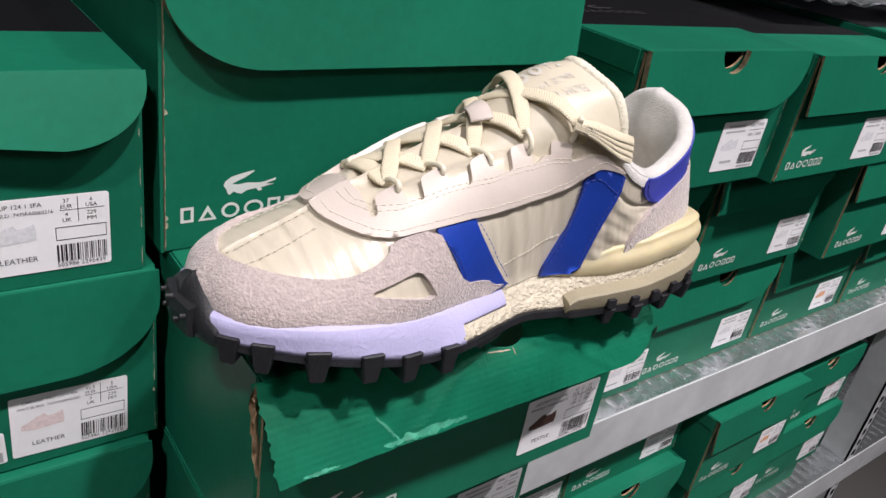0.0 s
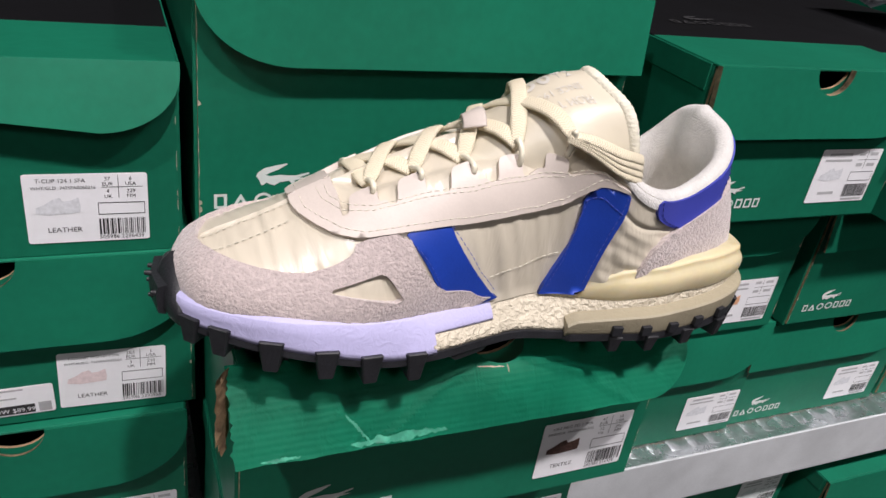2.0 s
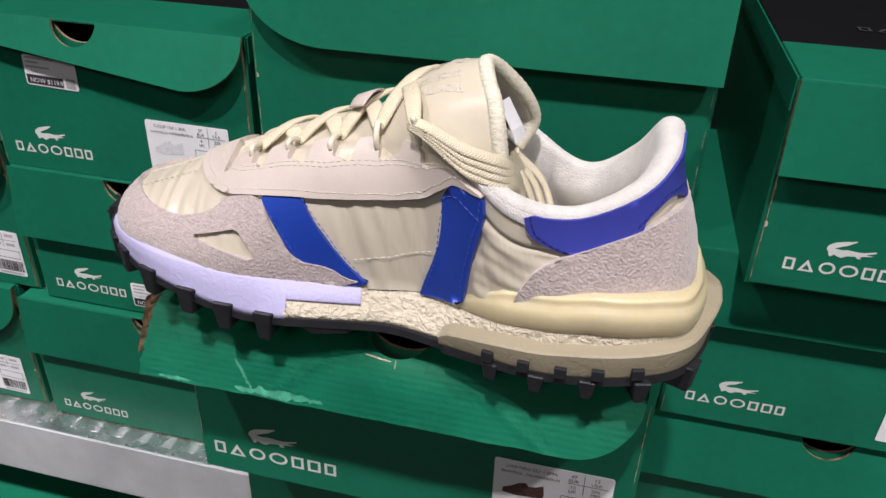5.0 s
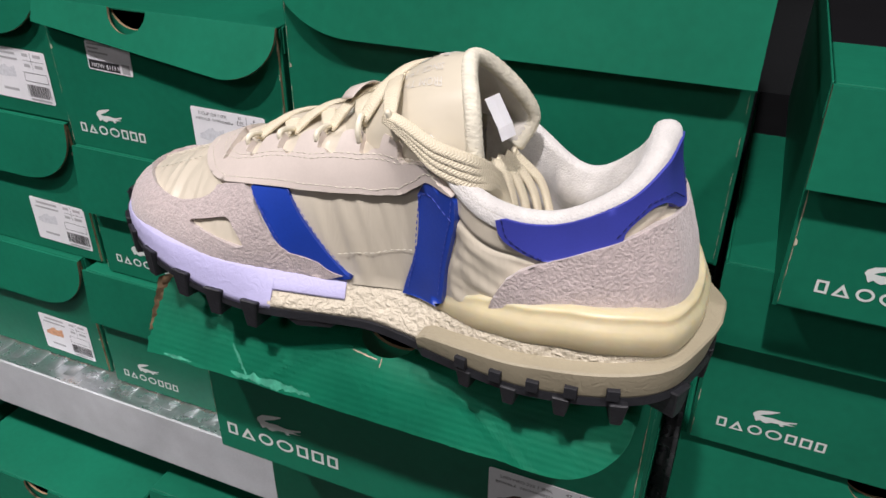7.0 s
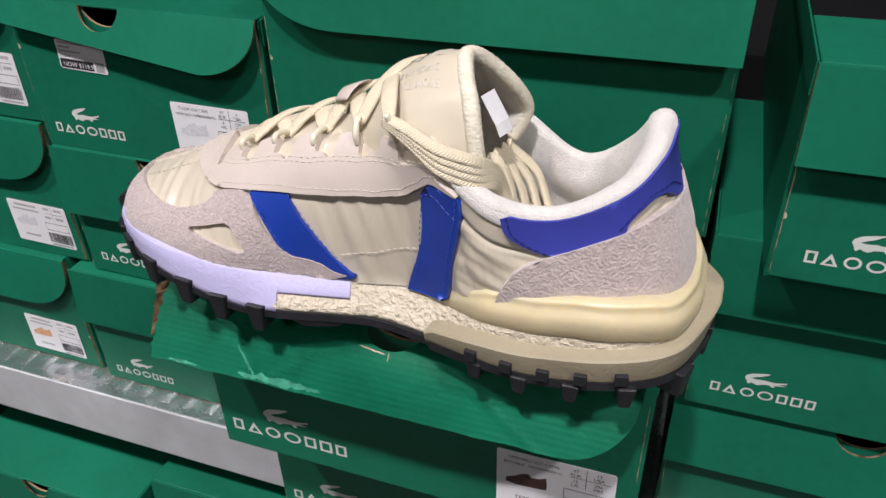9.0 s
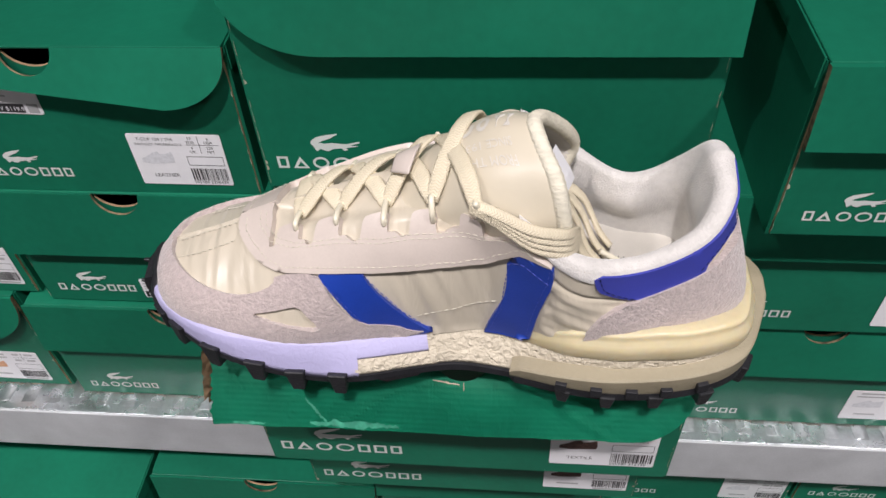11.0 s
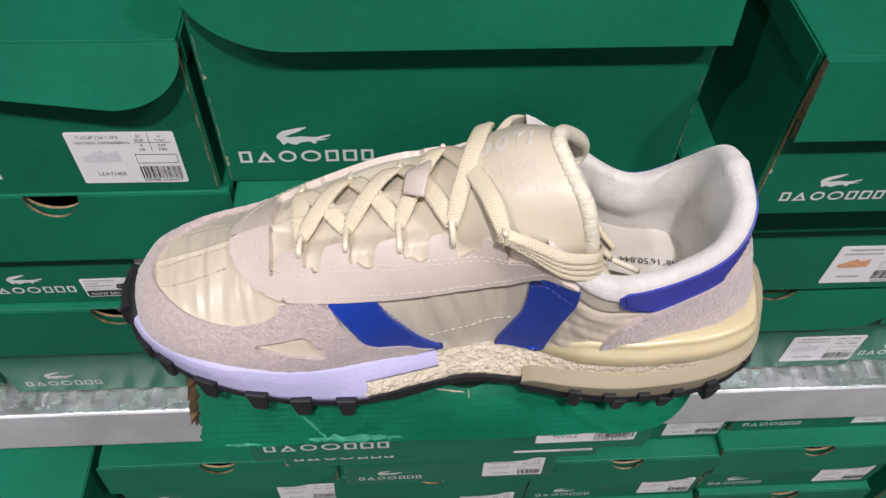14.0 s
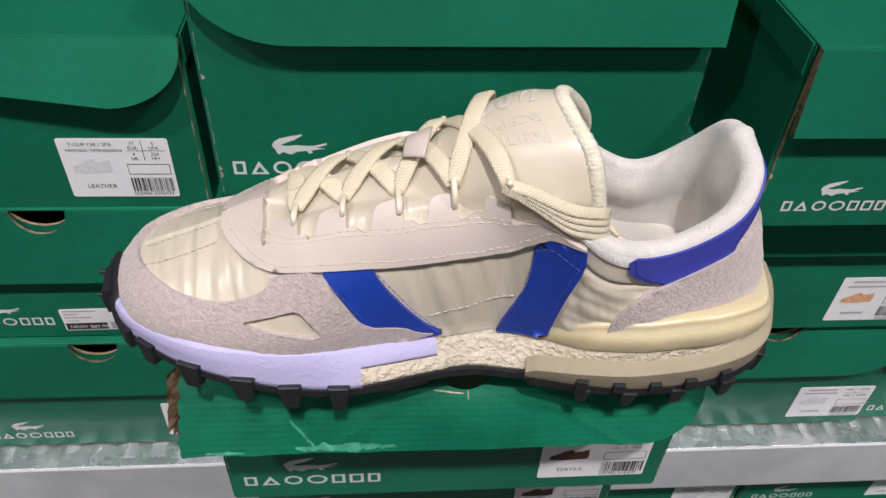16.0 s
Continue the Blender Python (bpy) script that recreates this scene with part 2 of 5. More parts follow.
def shoe_picture(bm, x, z, w, mat):
    pts = [(0, 0.05), (0.02, 0.2), (0.2, 0.28), (0.4, 0.42), (0.55, 0.46), (0.62, 0.36), (0.8, 0.38), (0.97, 0.46), (1.0, 0.2), (0.98, 0.05), (0.6, 0.02), (0.3, 0.0)]
    flat_poly(bm, [(x + a * w, z + b * w) for a, b in pts], -0.0002, mat)


PICTURES = {"brown": BROWN_INK, "pink": PINK_INK, "pale": PALE_INK, "orange": ORANGE_INK}


def sticker(parent, x, z, w, h, y, words=None, picture="pale", tilt=0.0, seed=1, tilt_x=0.0):
    """Paper label on the front of a box; words: (line one, line two, sizes, material, digits)."""
    m = pose(x, y, z, tilt_x, tilt, 0)
    bm = bmesh.new()
    r = 0.0015
    pts = arc(w - r, r, r, -90, 0, 3) + arc(w - r, h - r, r, 0, 90, 3) + arc(r, h - r, r, 90, 180, 3) + arc(r, r, r, 180, 270, 3)
    plate(bm, pts, 0.0003, 0, 0)
    ob = part("label", bm, PAPER, parent, "white paper size label with barcode")
    ob.matrix_local = m
    bm = bmesh.new()
    barcode(bm, 0.58 * w, 0.97 * w, 0.10 * h, 0.34 * h, 0, seed)
    frame_poly(bm, [(0.58 * w, 0.40 * h), (0.97 * w, 0.40 * h), (0.97 * w, 0.58 * h), (0.58 * w, 0.58 * h)],
               [(0.585 * w, 0.41 * h), (0.965 * w, 0.41 * h), (0.965 * w, 0.57 * h), (0.585 * w, 0.57 * h)], -0.0002, 0)
    shoe_picture(bm, 0.08 * w, 0.42 * h, 0.36 * w, 1)
    flat_poly(bm, [(0.755 * w, 0.64 * h), (0.760 * w, 0.64 * h), (0.760 * w, 0.97 * h), (0.755 * w, 0.97 * h)], -0.0002, 0)
    flat_poly(bm, [(0.62 * w, 0.800 * h), (0.96 * w, 0.800 * h), (0.96 * w, 0.808 * h), (0.62 * w, 0.808 * h)], -0.0002, 0)
    if words:
        one, two, sizes, stuff, digits = words
        text_into(bm, one, 0.10 * w, 0.88 * h, min(0.060, 0.86 / len(one)) * w)
        text_into(bm, two, 0.06 * w, 0.785 * h, 0.96 / len(two) * w)
        for i, (wd, a, b) in enumerate(zip(sizes, (0.67, 0.86, 0.67, 0.86), (0.90, 0.90, 0.72, 0.72))):
            text_into(bm, wd, a * w, b * h, 0.050 * w, align="CENTER")
        for wd, a, b in (("EUR", 0.67, 0.825), ("USA", 0.86, 0.825), ("UK", 0.67, 0.645), ("MM", 0.86, 0.645)):
            text_into(bm, wd, a * w, b * h, 0.050 * w, align="CENTER")
        text_into(bm, stuff, 0.16 * w, 0.16 * h, 0.068 * w)
        text_into(bm, digits, 0.575 * w, 0.035 * h, 0.056 * w)
    else:
        for a, b, c, d in ((0.12, 0.5, 0.88, 0.93), (0.08, 0.52, 0.78, 0.82), (0.62, 0.72, 0.88, 0.94), (0.8, 0.93, 0.88, 0.94), (0.62, 0.72, 0.68, 0.74), (0.8, 0.93, 0.68, 0.74),
                           (0.16, 0.42, 0.16, 0.21), (0.6, 0.95, 0.03, 0.07)):
            flat_poly(bm, [(a * w, c * h), (b * w, c * h), (b * w, d * h), (a * w, d * h)], -0.0002, 2)
    tagged(part("printing", bm, [INK, PICTURES[picture], GREY_INK], ob, "printed sizes, picture and barcode"), kind="stuff")
    return ob


def price_tag(parent, x, z, y, price, tilt=0.0):
    bm = bmesh.new()
    w, h = 0.040, 0.021
    r = 0.0015
    plate(bm, arc(w - r, r, r, -90, 0, 3) + arc(w - r, h - r, r, 0, 90, 3) + arc(r, h - r, r, 90, 180, 3) + arc(r, r, r, 180, 270, 3), 0.0003, 0, 0)
    ob = part("price_sticker", bm, PAPER, parent, "white price sticker with a black band")
    ob.matrix_local = pose(x, y, z, 0, tilt, 0)
    bm = bmesh.new()
    flat_poly(bm, [(0.001, 0.001), (0.029, 0.001), (0.029, 0.0075), (0.001, 0.0075)], -0.0002, 0)
    text_into(bm, price, 0.0035, 0.0024, 0.0045, y=-0.0004, mat=1)
    for a, c in ((0.024, 0.0185), (0.012, 0.0155), (0.02, 0.0125)):
        flat_poly(bm, [(0.002, c), (a, c), (a, c + 0.0012), (0.002, c + 0.0012)], -0.0002, 2)
    text_into(bm, "Original", 0.002, 0.0092, 0.0028, mat=2)
    flat_poly(bm, [(0.031, 0.001), (0.038, 0.001), (0.038, 0.008), (0.031, 0.008)], -0.0002, 2)
    part("printing", bm, [INK, PAPER, GREY_INK], ob)


def shoe_box(x0, yf, z0, w, d, h, flap=0.05, tilt=8.0, rounded="right", strip=0.067, notch=True, mark=0.06, mark_at=(0.015, 0.012), note="", yaw=0.0,
             radius=0.04, lid_lift=0.0, notch_at=0.5, lid=True, flap_grow=0.0, no_print=False, own_flap=True, flap_thick=0.0019):
    """A shoe box with a hinged lid whose front flap hangs over the face. Origin: lower front left corner."""
    box = thing("shoe_box", pose(x0, yf, z0, 0, 0, yaw), note or "green cardboard shoe box with white printed mark on its face", "shoe box", "stacked shoe boxes")
    t = 0.0019
    bm = bmesh.new()
    vs = slab(bm, 0, w, t, d, 0, h - t)
    gone = [f for f in bm.faces if f.normal.z > 0.5 or f.normal.y < -0.5]
    bmesh.ops.delete(bm, geom=gone, context="FACES_ONLY")
    bmesh.ops.solidify(bm, geom=bm.faces[:], thickness=-0.002)
    part("body", bm, [GREEN], box)
    bm = bmesh.new()
    nx, nr = w * notch_at, 0.0165
    if notch:
        pts = [(0, 0.0), (w, 0.0), (w, h - t), (nx + nr * 1.05, h - t)] + arc(nx, h - t, nr * 1.05, 0, -180, 12, 0.0125)[1:-1] + [(nx - nr * 1.05, h - t), (0, h - t)]
    else:
        pts = [(0, 0.0), (w, 0.0), (w, h - t), (0, h - t)]
    plate(bm, pts, t, 0, 1)
    part("front_panel", bm, [GREEN, KRAFT], box)
    if not no_print:
        bm = bmesh.new()
        logo(bm, mark_at[0], mark_at[1], mark)
        part("printed_mark", bm, WHITE_INK, box, "white printed mark")
    # pale rubbed line along the upright front edges, with small chips
    bm = bmesh.new()
    for xe, side in ((0.0, 1), (w, -1)):
        z, rng = 0.002, random.Random(int(x0 * 9000 + z0 * 700 + side * 37) % 9973)
        while z < h - 0.004:
            n = rng.uniform(0.004, 0.016)
            if rng.random() < 0.62:
                k = rng.uniform(0.00022, 0.00042) if rng.random() < 0.9 else rng.uniform(0.0012, 0.0022)
                if k > 0.001:
                    n = rng.uniform(0.003, 0.005)
                top = min(z + n, h - 0.003)
                flat_poly(bm, [(xe, z), (xe + side * k, z + n * 0.25), (xe + side * k * rng.uniform(0.5, 1), z + (top - z) * 0.7), (xe, top)], -0.0003)
            z += n
    tagged(part("worn_edge", bm, WORN, box, "pale worn cardboard edge"), kind="stuff")
    if not lid:
        return box
    # lid: green front strip, black remainder
    bm = bmesh.new()
    e = 0.0015
    slab(bm, -e, w + e, -e, strip, h - t, h, 0.0007)
    top = part("lid", bm, [GREEN], box)
    if strip < d:
        bm = bmesh.new()
        slab(bm, -e, w + e, strip, d + e, h - t, h, 0.0007)
        part("lid_panel", bm, [BLACK_CARD], box, "black printed lid panel")
    for a, b in ((-e - 0.0012, -e), (w + e, w + e + 0.0012)):
        bm = bmesh.new()
        slab(bm, a, b, 0.004, d, h - 0.018, h - 0.001, 0.0005)
        part("lid_side", bm, [GREEN], box)
    if not own_flap:
        return box
    # front flap
    bm = bmesh.new()
    r = min(radius, flap * 0.85)
    a, b = -e - 0.001, w + e + 0.001
    g = flap_grow
    if rounded == "right":
        low = [(a, -flap - g)] + arc(b - r * 1.3, -flap + r, r * 1.3, -90, 0, 12, r)
    elif rounded == "left":
        low = arc(a + r * 1.3, -flap + r, r * 1.3, 180, 270, 12, r) + [(b, -flap - g)]
    else:
        low = [(a, -flap), (b, -flap)]
    top_edge = [(b, 0)]
    if notch:
        top_edge += [(nx + nr, 0)] + arc(nx, 0, nr, 0, -180, 14, 0.0165)[1:-1] + [(nx - nr, 0)]
    top_edge += [(a, 0)]
    m = Matrix.Translation((0, -e - 0.0005, h - 0.0002)) @ pose(0, 0, 0, -tilt, 0, 0) @ Matrix.Translation((0, -flap_thick, 0))
    plate(bm, low + top_edge, flap_thick, 0, 1, m)
    # the fold along the top stays printed
    crest = max(v.co.z for v in bm.verts) - 0.0008
    for f in bm.faces:
        if all(v.co.z > crest for v in f.verts):
            f.material_index = 0
    part("front_flap", bm, [GREEN, EDGE_CARD], box, "hinged flap with a thumb notch" if notch else "")
    return box


DEEP = 0.30
# column of white-shoe boxes
L1 = shoe_box(-0.094, 0.370, 1.077, 0.197, DEEP, 0.111, flap=0.036, tilt=19, mark_at=(0.011, 0.0125), mark=0.062, notch_at=0.42, flap_grow=-0.0195,
              note="green shoe box with size label and price sticker, rounded flap")
sticker(L1, 0.120, 0.008, 0.061, 0.041, -0.0006, ("T-CLIP 124 1 SFA", "WHT/GLD  747SFA0060216", ("37", "6", "4", "229"), "LEATHER", "505986 2296439"), "pale", 0.3, 11)
price_tag(L1, 0.034, 0.064, -0.0006, "NOW $119.99", 2)
L2 = shoe_box(-0.092, 0.370, 0.961, 0.200, DEEP, 0.1155, flap=0.055, tilt=6, mark_at=(0.012, 0.012), mark=0.062, notch_at=0.47,
              note="green shoe box with pink-shoe label and price sticker")
sticker(L2, 0.1225, 0.0075, 0.061, 0.041, -0.0006, ("CARNABY PRO 124 4 SFA", "WHT/BURG  747SFA00432G1", ("35.5", "5", "3", "220"), "LEATHER", "505986 2292950"), "pink", 1.5, 12)
price_tag(L2, 0.080, 0.006, -0.0006, "NOW $89.99", -1)
L3 = shoe_box(-0.114, 0.366, SHELF_Z + 0.002, 0.215, DEEP, 0.124, flap=0.052, tilt=5, mark_at=(0.012, 0.010), mark=0.062, notch_at=0.55)
sticker(L3, 0.148, 0.010, 0.061, 0.041, -0.0006, None, "pale", 0.5, 13)
# further column
LL1 = shoe_box(-0.312, 0.376, 1.092, 0.212, DEEP, 0.115, flap=0.050, tilt=6, mark_at=(0.012, 0.011), mark=0.062)
sticker(LL1, 0.140, 0.012, 0.061, 0.041, -0.0006, None, "pale", 1, 14)
LL2 = shoe_box(-0.322, 0.376, 0.962, 0.215, DEEP, 0.128, flap=0.052, tilt=6, mark_at=(0.012, 0.011), mark=0.062)
sticker(LL2, 0.148, 0.010, 0.061, 0.041, -0.0006, None, "pale", 1, 15)
LL3 = shoe_box(-0.345, 0.372, SHELF_Z + 0.002, 0.215, DEEP, 0.126, flap=0.052, tilt=6, mark_at=(0.012, 0.011), mark=0.062)
sticker(LL3, 0.140, 0.008, 0.061, 0.041, -0.0006, None, "orange", 1, 16)
for z, y in ((SHELF_Z + 0.002, 0.37), (0.96, 0.365), (1.085, 0.372)):
    b = shoe_box(-0.580, y, z, 0.215, DEEP, 0.122, tilt=6)
    sticker(b, 0.14, 0.008, 0.061, 0.041, -0.0006, None, "pale", 0, 17)

# the stack under the sneaker
C2 = shoe_box(0.118, 0.290, SHELF_Z + 0.002, 0.252, 0.34, 0.118, flap=0.030, tilt=2, strip=0.34, notch=False, mark=0.078, mark_at=(0.008, 0.012),
              note="dark green shoe box that carries the box under the sneaker")
sticker(C2, 0.182, 0.012, 0.064, 0.043, -0.0006, None, "brown", 0, 18)
C1 = shoe_box(0.119, 0.2445, 0.956, 0.251, 0.34, 0.131, own_flap=False, strip=0.34, mark=0.078, mark_at=(0.007, 0.0135), notch_at=0.506,
              note="worn green shoe box with creased, torn flap under the sneaker")
sticker(C1, 0.178, 0.012, 0.064, 0.044, -0.0006, ("L003 NEO 223 1 SMA", "BRW/BLK  746SMA000311I", ("47", "13", "12", "296"), "TEXTILE", "505986 216339"), "brown", -0.5, 19)
# tall box behind it
B = shoe_box(0.114, 0.366, 1.088, 0.268, 0.30, 0.149, flap=0.047, tilt=7, flap_thick=0.0045, flap_grow=-0.001, rounded="left", notch=False, mark=0.078, mark_at=(0.008, 0.0155), strip=0.12,
             note="large green shoe box with white printed mark, standing behind the sneaker", radius=0.047)

# right column
R1 = shoe_box(0.415, 0.322, 1.098, 0.196, 0.32, 0.112, flap=0.046, tilt=5, flap_thick=0.0042, mark=0.060, mark_at=(0.014, 0.011), notch_at=0.48,
              note="green shoe box with black lid panel and a size label")
sticker(R1, 0.118, 0.012, 0.060, 0.042, -0.0006, None, "pale", 0, 20)
R2 = shoe_box(0.391, 0.357, 0.969, 0.205, 0.30, 0.128, flap=0.048, tilt=7, mark=0.061, mark_at=(0.013, 0.014), notch=False, strip=0.2)
sticker(R2, 0.130, 0.008, 0.064, 0.043, -0.0006, None, "orange", 0, 21)
R3 = shoe_box(0.388, 0.366, SHELF_Z + 0.002, 0.222, 0.30, 0.131, flap=0.055, tilt=6, mark=0.061, mark_at=(0.013, 0.010), notch_at=0.5)
sticker(R3, 0.156, 0.010, 0.064, 0.040, -0.0006, None, "pale", 0, 22)
# columns further along the shelf
RR1 = shoe_box(0.622, 0.312, 1.096, 0.21, 0.32, 0.112, flap=0.050, tilt=5, mark_at=(0.010, 0.010))
sticker(RR1, 0.125, 0.010, 0.061, 0.041, -0.0006, None, "pale", 0, 23)
RR2 = shoe_box(0.618, 0.356, 0.967, 0.205, 0.30, 0.127, flap=0.048, tilt=6, mark_at=(0.012, 0.012))
sticker(RR2, 0.135, 0.010, 0.061, 0.041, -0.0006, None, "pale", 0, 24)
RR3 = shoe_box(0.606, 0.370, SHELF_Z + 0.002, 0.210, 0.30, 0.122, flap=0.048, tilt=6, mark_at=(0.012, 0.010))
sticker(RR3, 0.135, 0.010, 0.061, 0.041, -0.0006, None, "pale", 0, 25)
for i, (x, y, z, h) in enumerate(((0.842, 0.32, 1.10, 0.115), (0.845, 0.335, 0.965, 0.125), (0.830, 0.372, SHELF_Z + 0.002, 0.12), (1.06, 0.33, 1.09, 0.115), (1.06, 0.34, 0.96, 0.12), (1.05, 0.372, SHELF_Z + 0.002, 0.12))):
    b = shoe_box(x, y, z, 0.205, 0.30, h, tilt=6)
    sticker(b, 0.13, 0.010, 0.061, 0.041, -0.0006, None, "orange", 0, 26 + i)
# boxes on the lower shelf: x, front, top, width, height, label at, what
for i, (x, y, top, w, h, la, pic) in enumerate((
        (-0.322, 0.318, 0.700, 0.222, 0.118, 0.15, "orange"), (-0.075, 0.342, 0.730, 0.219, 0.115, 0.155, "pale"), (0.154, 0.336, 0.786, 0.205, 0.112, 0.135, "pale"),
        (0.141, 0.346, 0.672, 0.200, 0.114, 0.13, "pale"), (0.348, 0.374, 0.783, 0.199, 0.113, 0.135, "pale"), (0.348, 0.355, 0.668, 0.196, 0.112, 0.13, "pale"),
        (0.556, 0.376, 0.792, 0.20, 0.113, 0.13, "pale"), (0.548, 0.357, 0.678, 0.205, 0.113, 0.135, "pale"), (0.772, 0.340, 0.747, 0.208, 0.118, 0.135, "orange"),
        (0.992, 0.362, 0.735, 0.20, 0.112, 0.13, "pale"), (-0.57, 0.34, 0.70, 0.22, 0.12, 0.15, "pale"))):
    b = shoe_box(x, y, top - h, w, 0.30, h, tilt=6, flap=0.048, strip=0.3, mark_at=(0.012, 0.011), mark=0.062)
    sticker(b, la, 0.010, 0.060, 0.040, -0.0006, None, pic, 0, 40 + i)
    low = top - h
    if low > 0.66:
        continue
    h2 = 0.113 if low - LOW_Z > 0.118 else low - LOW_Z - 0.003
    b = shoe_box(x + 0.006, y + 0.006 - 0.012 * (i % 2), low - h2, w - 0.004, 0.30, h2 - 0.0005, tilt=6, flap=0.045, strip=0.3, mark_at=(0.012, 0.011), mark=0.062)
    sticker(b, la, 0.010, 0.060, 0.040, -0.0006, None, "pale", 0, 60 + i)
    if low - h2 - LOW_Z > 0.03:
        shoe_box(x, y + 0.01, LOW_Z + 0.003, w, 0.30, low - h2 - LOW_Z - 0.0035, tilt=3, flap=0.02, strip=0.3, notch=False, no_print=True)
# mark on the black lid of the box beside the sneaker
bm = bmesh.new()
logo(bm, 0, 0, 0.075)
ob = part("lid_mark", bm, DARK_INK, R1, "faint grey mark on the black lid")
ob.matrix_local = pose(0.045, 0.105, 0.1124, -90, 0, 0)
# crumpled grey film lying on the boxes further along
bm = bmesh.new()
rows = []
for i in range(25):
    row = []
    for j in range(9):
        p = Vector((i * 0.02, j * 0.016, 0.0))
        p.z = 0.012 + 0.016 * noise.noise(Vector((i * 0.45, j * 0.6, 3))) + 0.006 * noise.noise(Vector((i * 1.3, j * 1.5, 7)))
        row.append(bm.verts.new(p))
    rows.append(row)
for a, b in zip(rows, rows[1:]):
    for j in range(8):
        bm.faces.new((a[j], b[j], b[j + 1], a[j + 1]))
bmesh.ops.solidify(bm, geom=bm.faces[:], thickness=0.001)
film = part("plastic_film", bm, PLASTIC_BAG, None, smooth=True)
film.matrix_world = pose(0.72, 0.40, 1.222, 0, 0, 0)
tagged(film, "crumpled grey plastic film lying on shoe boxes", "plastic film")


# ---- creased flap of the box under the sneaker ----
FLAP_LENGTH, FLAP_NOTCH = 0.0465, 0.127


def flap_y(x, z):
    """How far the bent card stands out at (x, z) of the flap: it bows most beside the notch."""
    u = min(1.0, max(0.0, -z / FLAP_LENGTH))
    y = -(0.0035 + 0.0058 * math.exp(-((x - FLAP_NOTCH) / 0.06) ** 2)) * math.sin(math.pi * u ** 0.8)
    y += 0.0016 * noise.noise(Vector((x * 24, z * 40, 1))) * u
    y -= 0.0022 * max(0, 1 - abs(x - FLAP_NOTCH + 0.25 * z) / 0.03) * u
    y += 0.0012 * max(0, 1 - abs(x - 0.075 - 0.5 * z) / 0.02) * u
    # sharp folds that run from the notch to the lower edge
    for foot, deep in ((0.060, 0.0008), (0.118, 0.0005), (0.205, 0.0006)):
        line = FLAP_NOTCH + (foot - FLAP_NOTCH) * u
        y -= deep * max(0.0, 1 - abs(x - line) / 0.007) * u
    return y


def worn_flap():
    bm = bmesh.new()
    nx, nz, length, x0, x1 = 150, 26, FLAP_LENGTH, -0.0075, 0.2475
    grid = []
    cx, nr = FLAP_NOTCH, 0.0165
    for i in range(nx + 1):
        x = x0 + (x1 - x0) * i / nx
        low = -length
        r = 0.034
        if x > x1 - r:
            low = -length + 0.034 - 0.034 * math.sqrt(max(0.0, 1 - ((x - (x1 - r)) / r) ** 2))
        top = 0.0
        if abs(x - cx) < nr:
            top = -0.0165 * math.sqrt(1 - ((x - cx) / nr) ** 2)
        low = min(low, top - 0.001)
        low += 0.0008 * noise.noise(Vector((x * 60, 0, 0))) + 0.0003 * noise.noise(Vector((x * 700, 3, 0)))
        col = []
        for j in range(nz + 1):
            u = j / nz
            z = top + (low - top) * u
            xx = x
            if i == 0:
                xx += 0.0022 * noise.noise(Vector((z * 420, 2, 0))) + 0.0012 * noise.noise(Vector((z * 1300, 5, 0)))
            col.append(bm.verts.new((xx, flap_y(x, z), z)))
        grid.append(col)
    for a, b in zip(grid, grid[1:]):
        for j in range(nz):
            bm.faces.new((a[j], b[j], b[j + 1], a[j + 1]))
    bmesh.ops.solidify(bm, geom=bm.faces[:], thickness=0.0022)
    for f in bm.faces:
        f.normal_update()
        f.material_index = 0 if abs(f.normal.y) > 0.6 else 1
    ob = part("front_flap", bm, [GREEN_WORN_LIT, KRAFT], C1, "creased, torn flap with worn corrugations, green brightened to look lit")
    ob.matrix_local = pose(0, -0.0012, 0.1308, -45, 0, 0)
    # pale rubbed patches, and cracks in the print along the folds: ends, half width, material
    for k, (xa, za, xb, zb, wide, mat) in enumerate((
            (0.004, -0.0452, 0.022, -0.0452, 0.0011, PALE_GREEN), (0.046, -0.0440, 0.094, -0.0435, 0.0026, PALE_GREEN),
            (0.044, -0.030, 0.056, -0.0445, 0.0010, PALE_GREEN), (0.128, -0.0170, 0.1282, -0.0215, 0.0004, WORN),
            (0.112, -0.0165, 0.126, -0.0182, 0.0006, WORN))):
        rng = random.Random(k)
        bm = bmesh.new()
        run = Vector((xb - xa, zb - za))
        side = Vector((-run.y, run.x)).normalized()
        rows = []
        for i in range(31):
            u = i / 30
            w = wide * (0.2 + abs(math.sin(math.pi * u)) ** 0.6 * rng.uniform(0.3, 1.0))
            c = Vector((xa, za)) + run * u + side * rng.uniform(-0.25, 0.25) * wide
            row = []
            for e in (-1.0, 0.0, 1.0):
                q = c + side * w * e * rng.uniform(0.6, 1.0)
                q.y = max(q.y, -FLAP_LENGTH)
                row.append(bm.verts.new((q.x, flap_y(q.x, q.y) - 0.00025, q.y)))
            rows.append(row)
        for a, b in zip(rows, rows[1:]):
            for j in range(2):
                bm.faces.new((a[j], b[j], b[j + 1], a[j + 1]))
        bmesh.ops.recalc_face_normals(bm, faces=bm.faces[:])
        part("rubbed_patch", bm, mat, ob, "pale rubbed patch")


worn_flap()
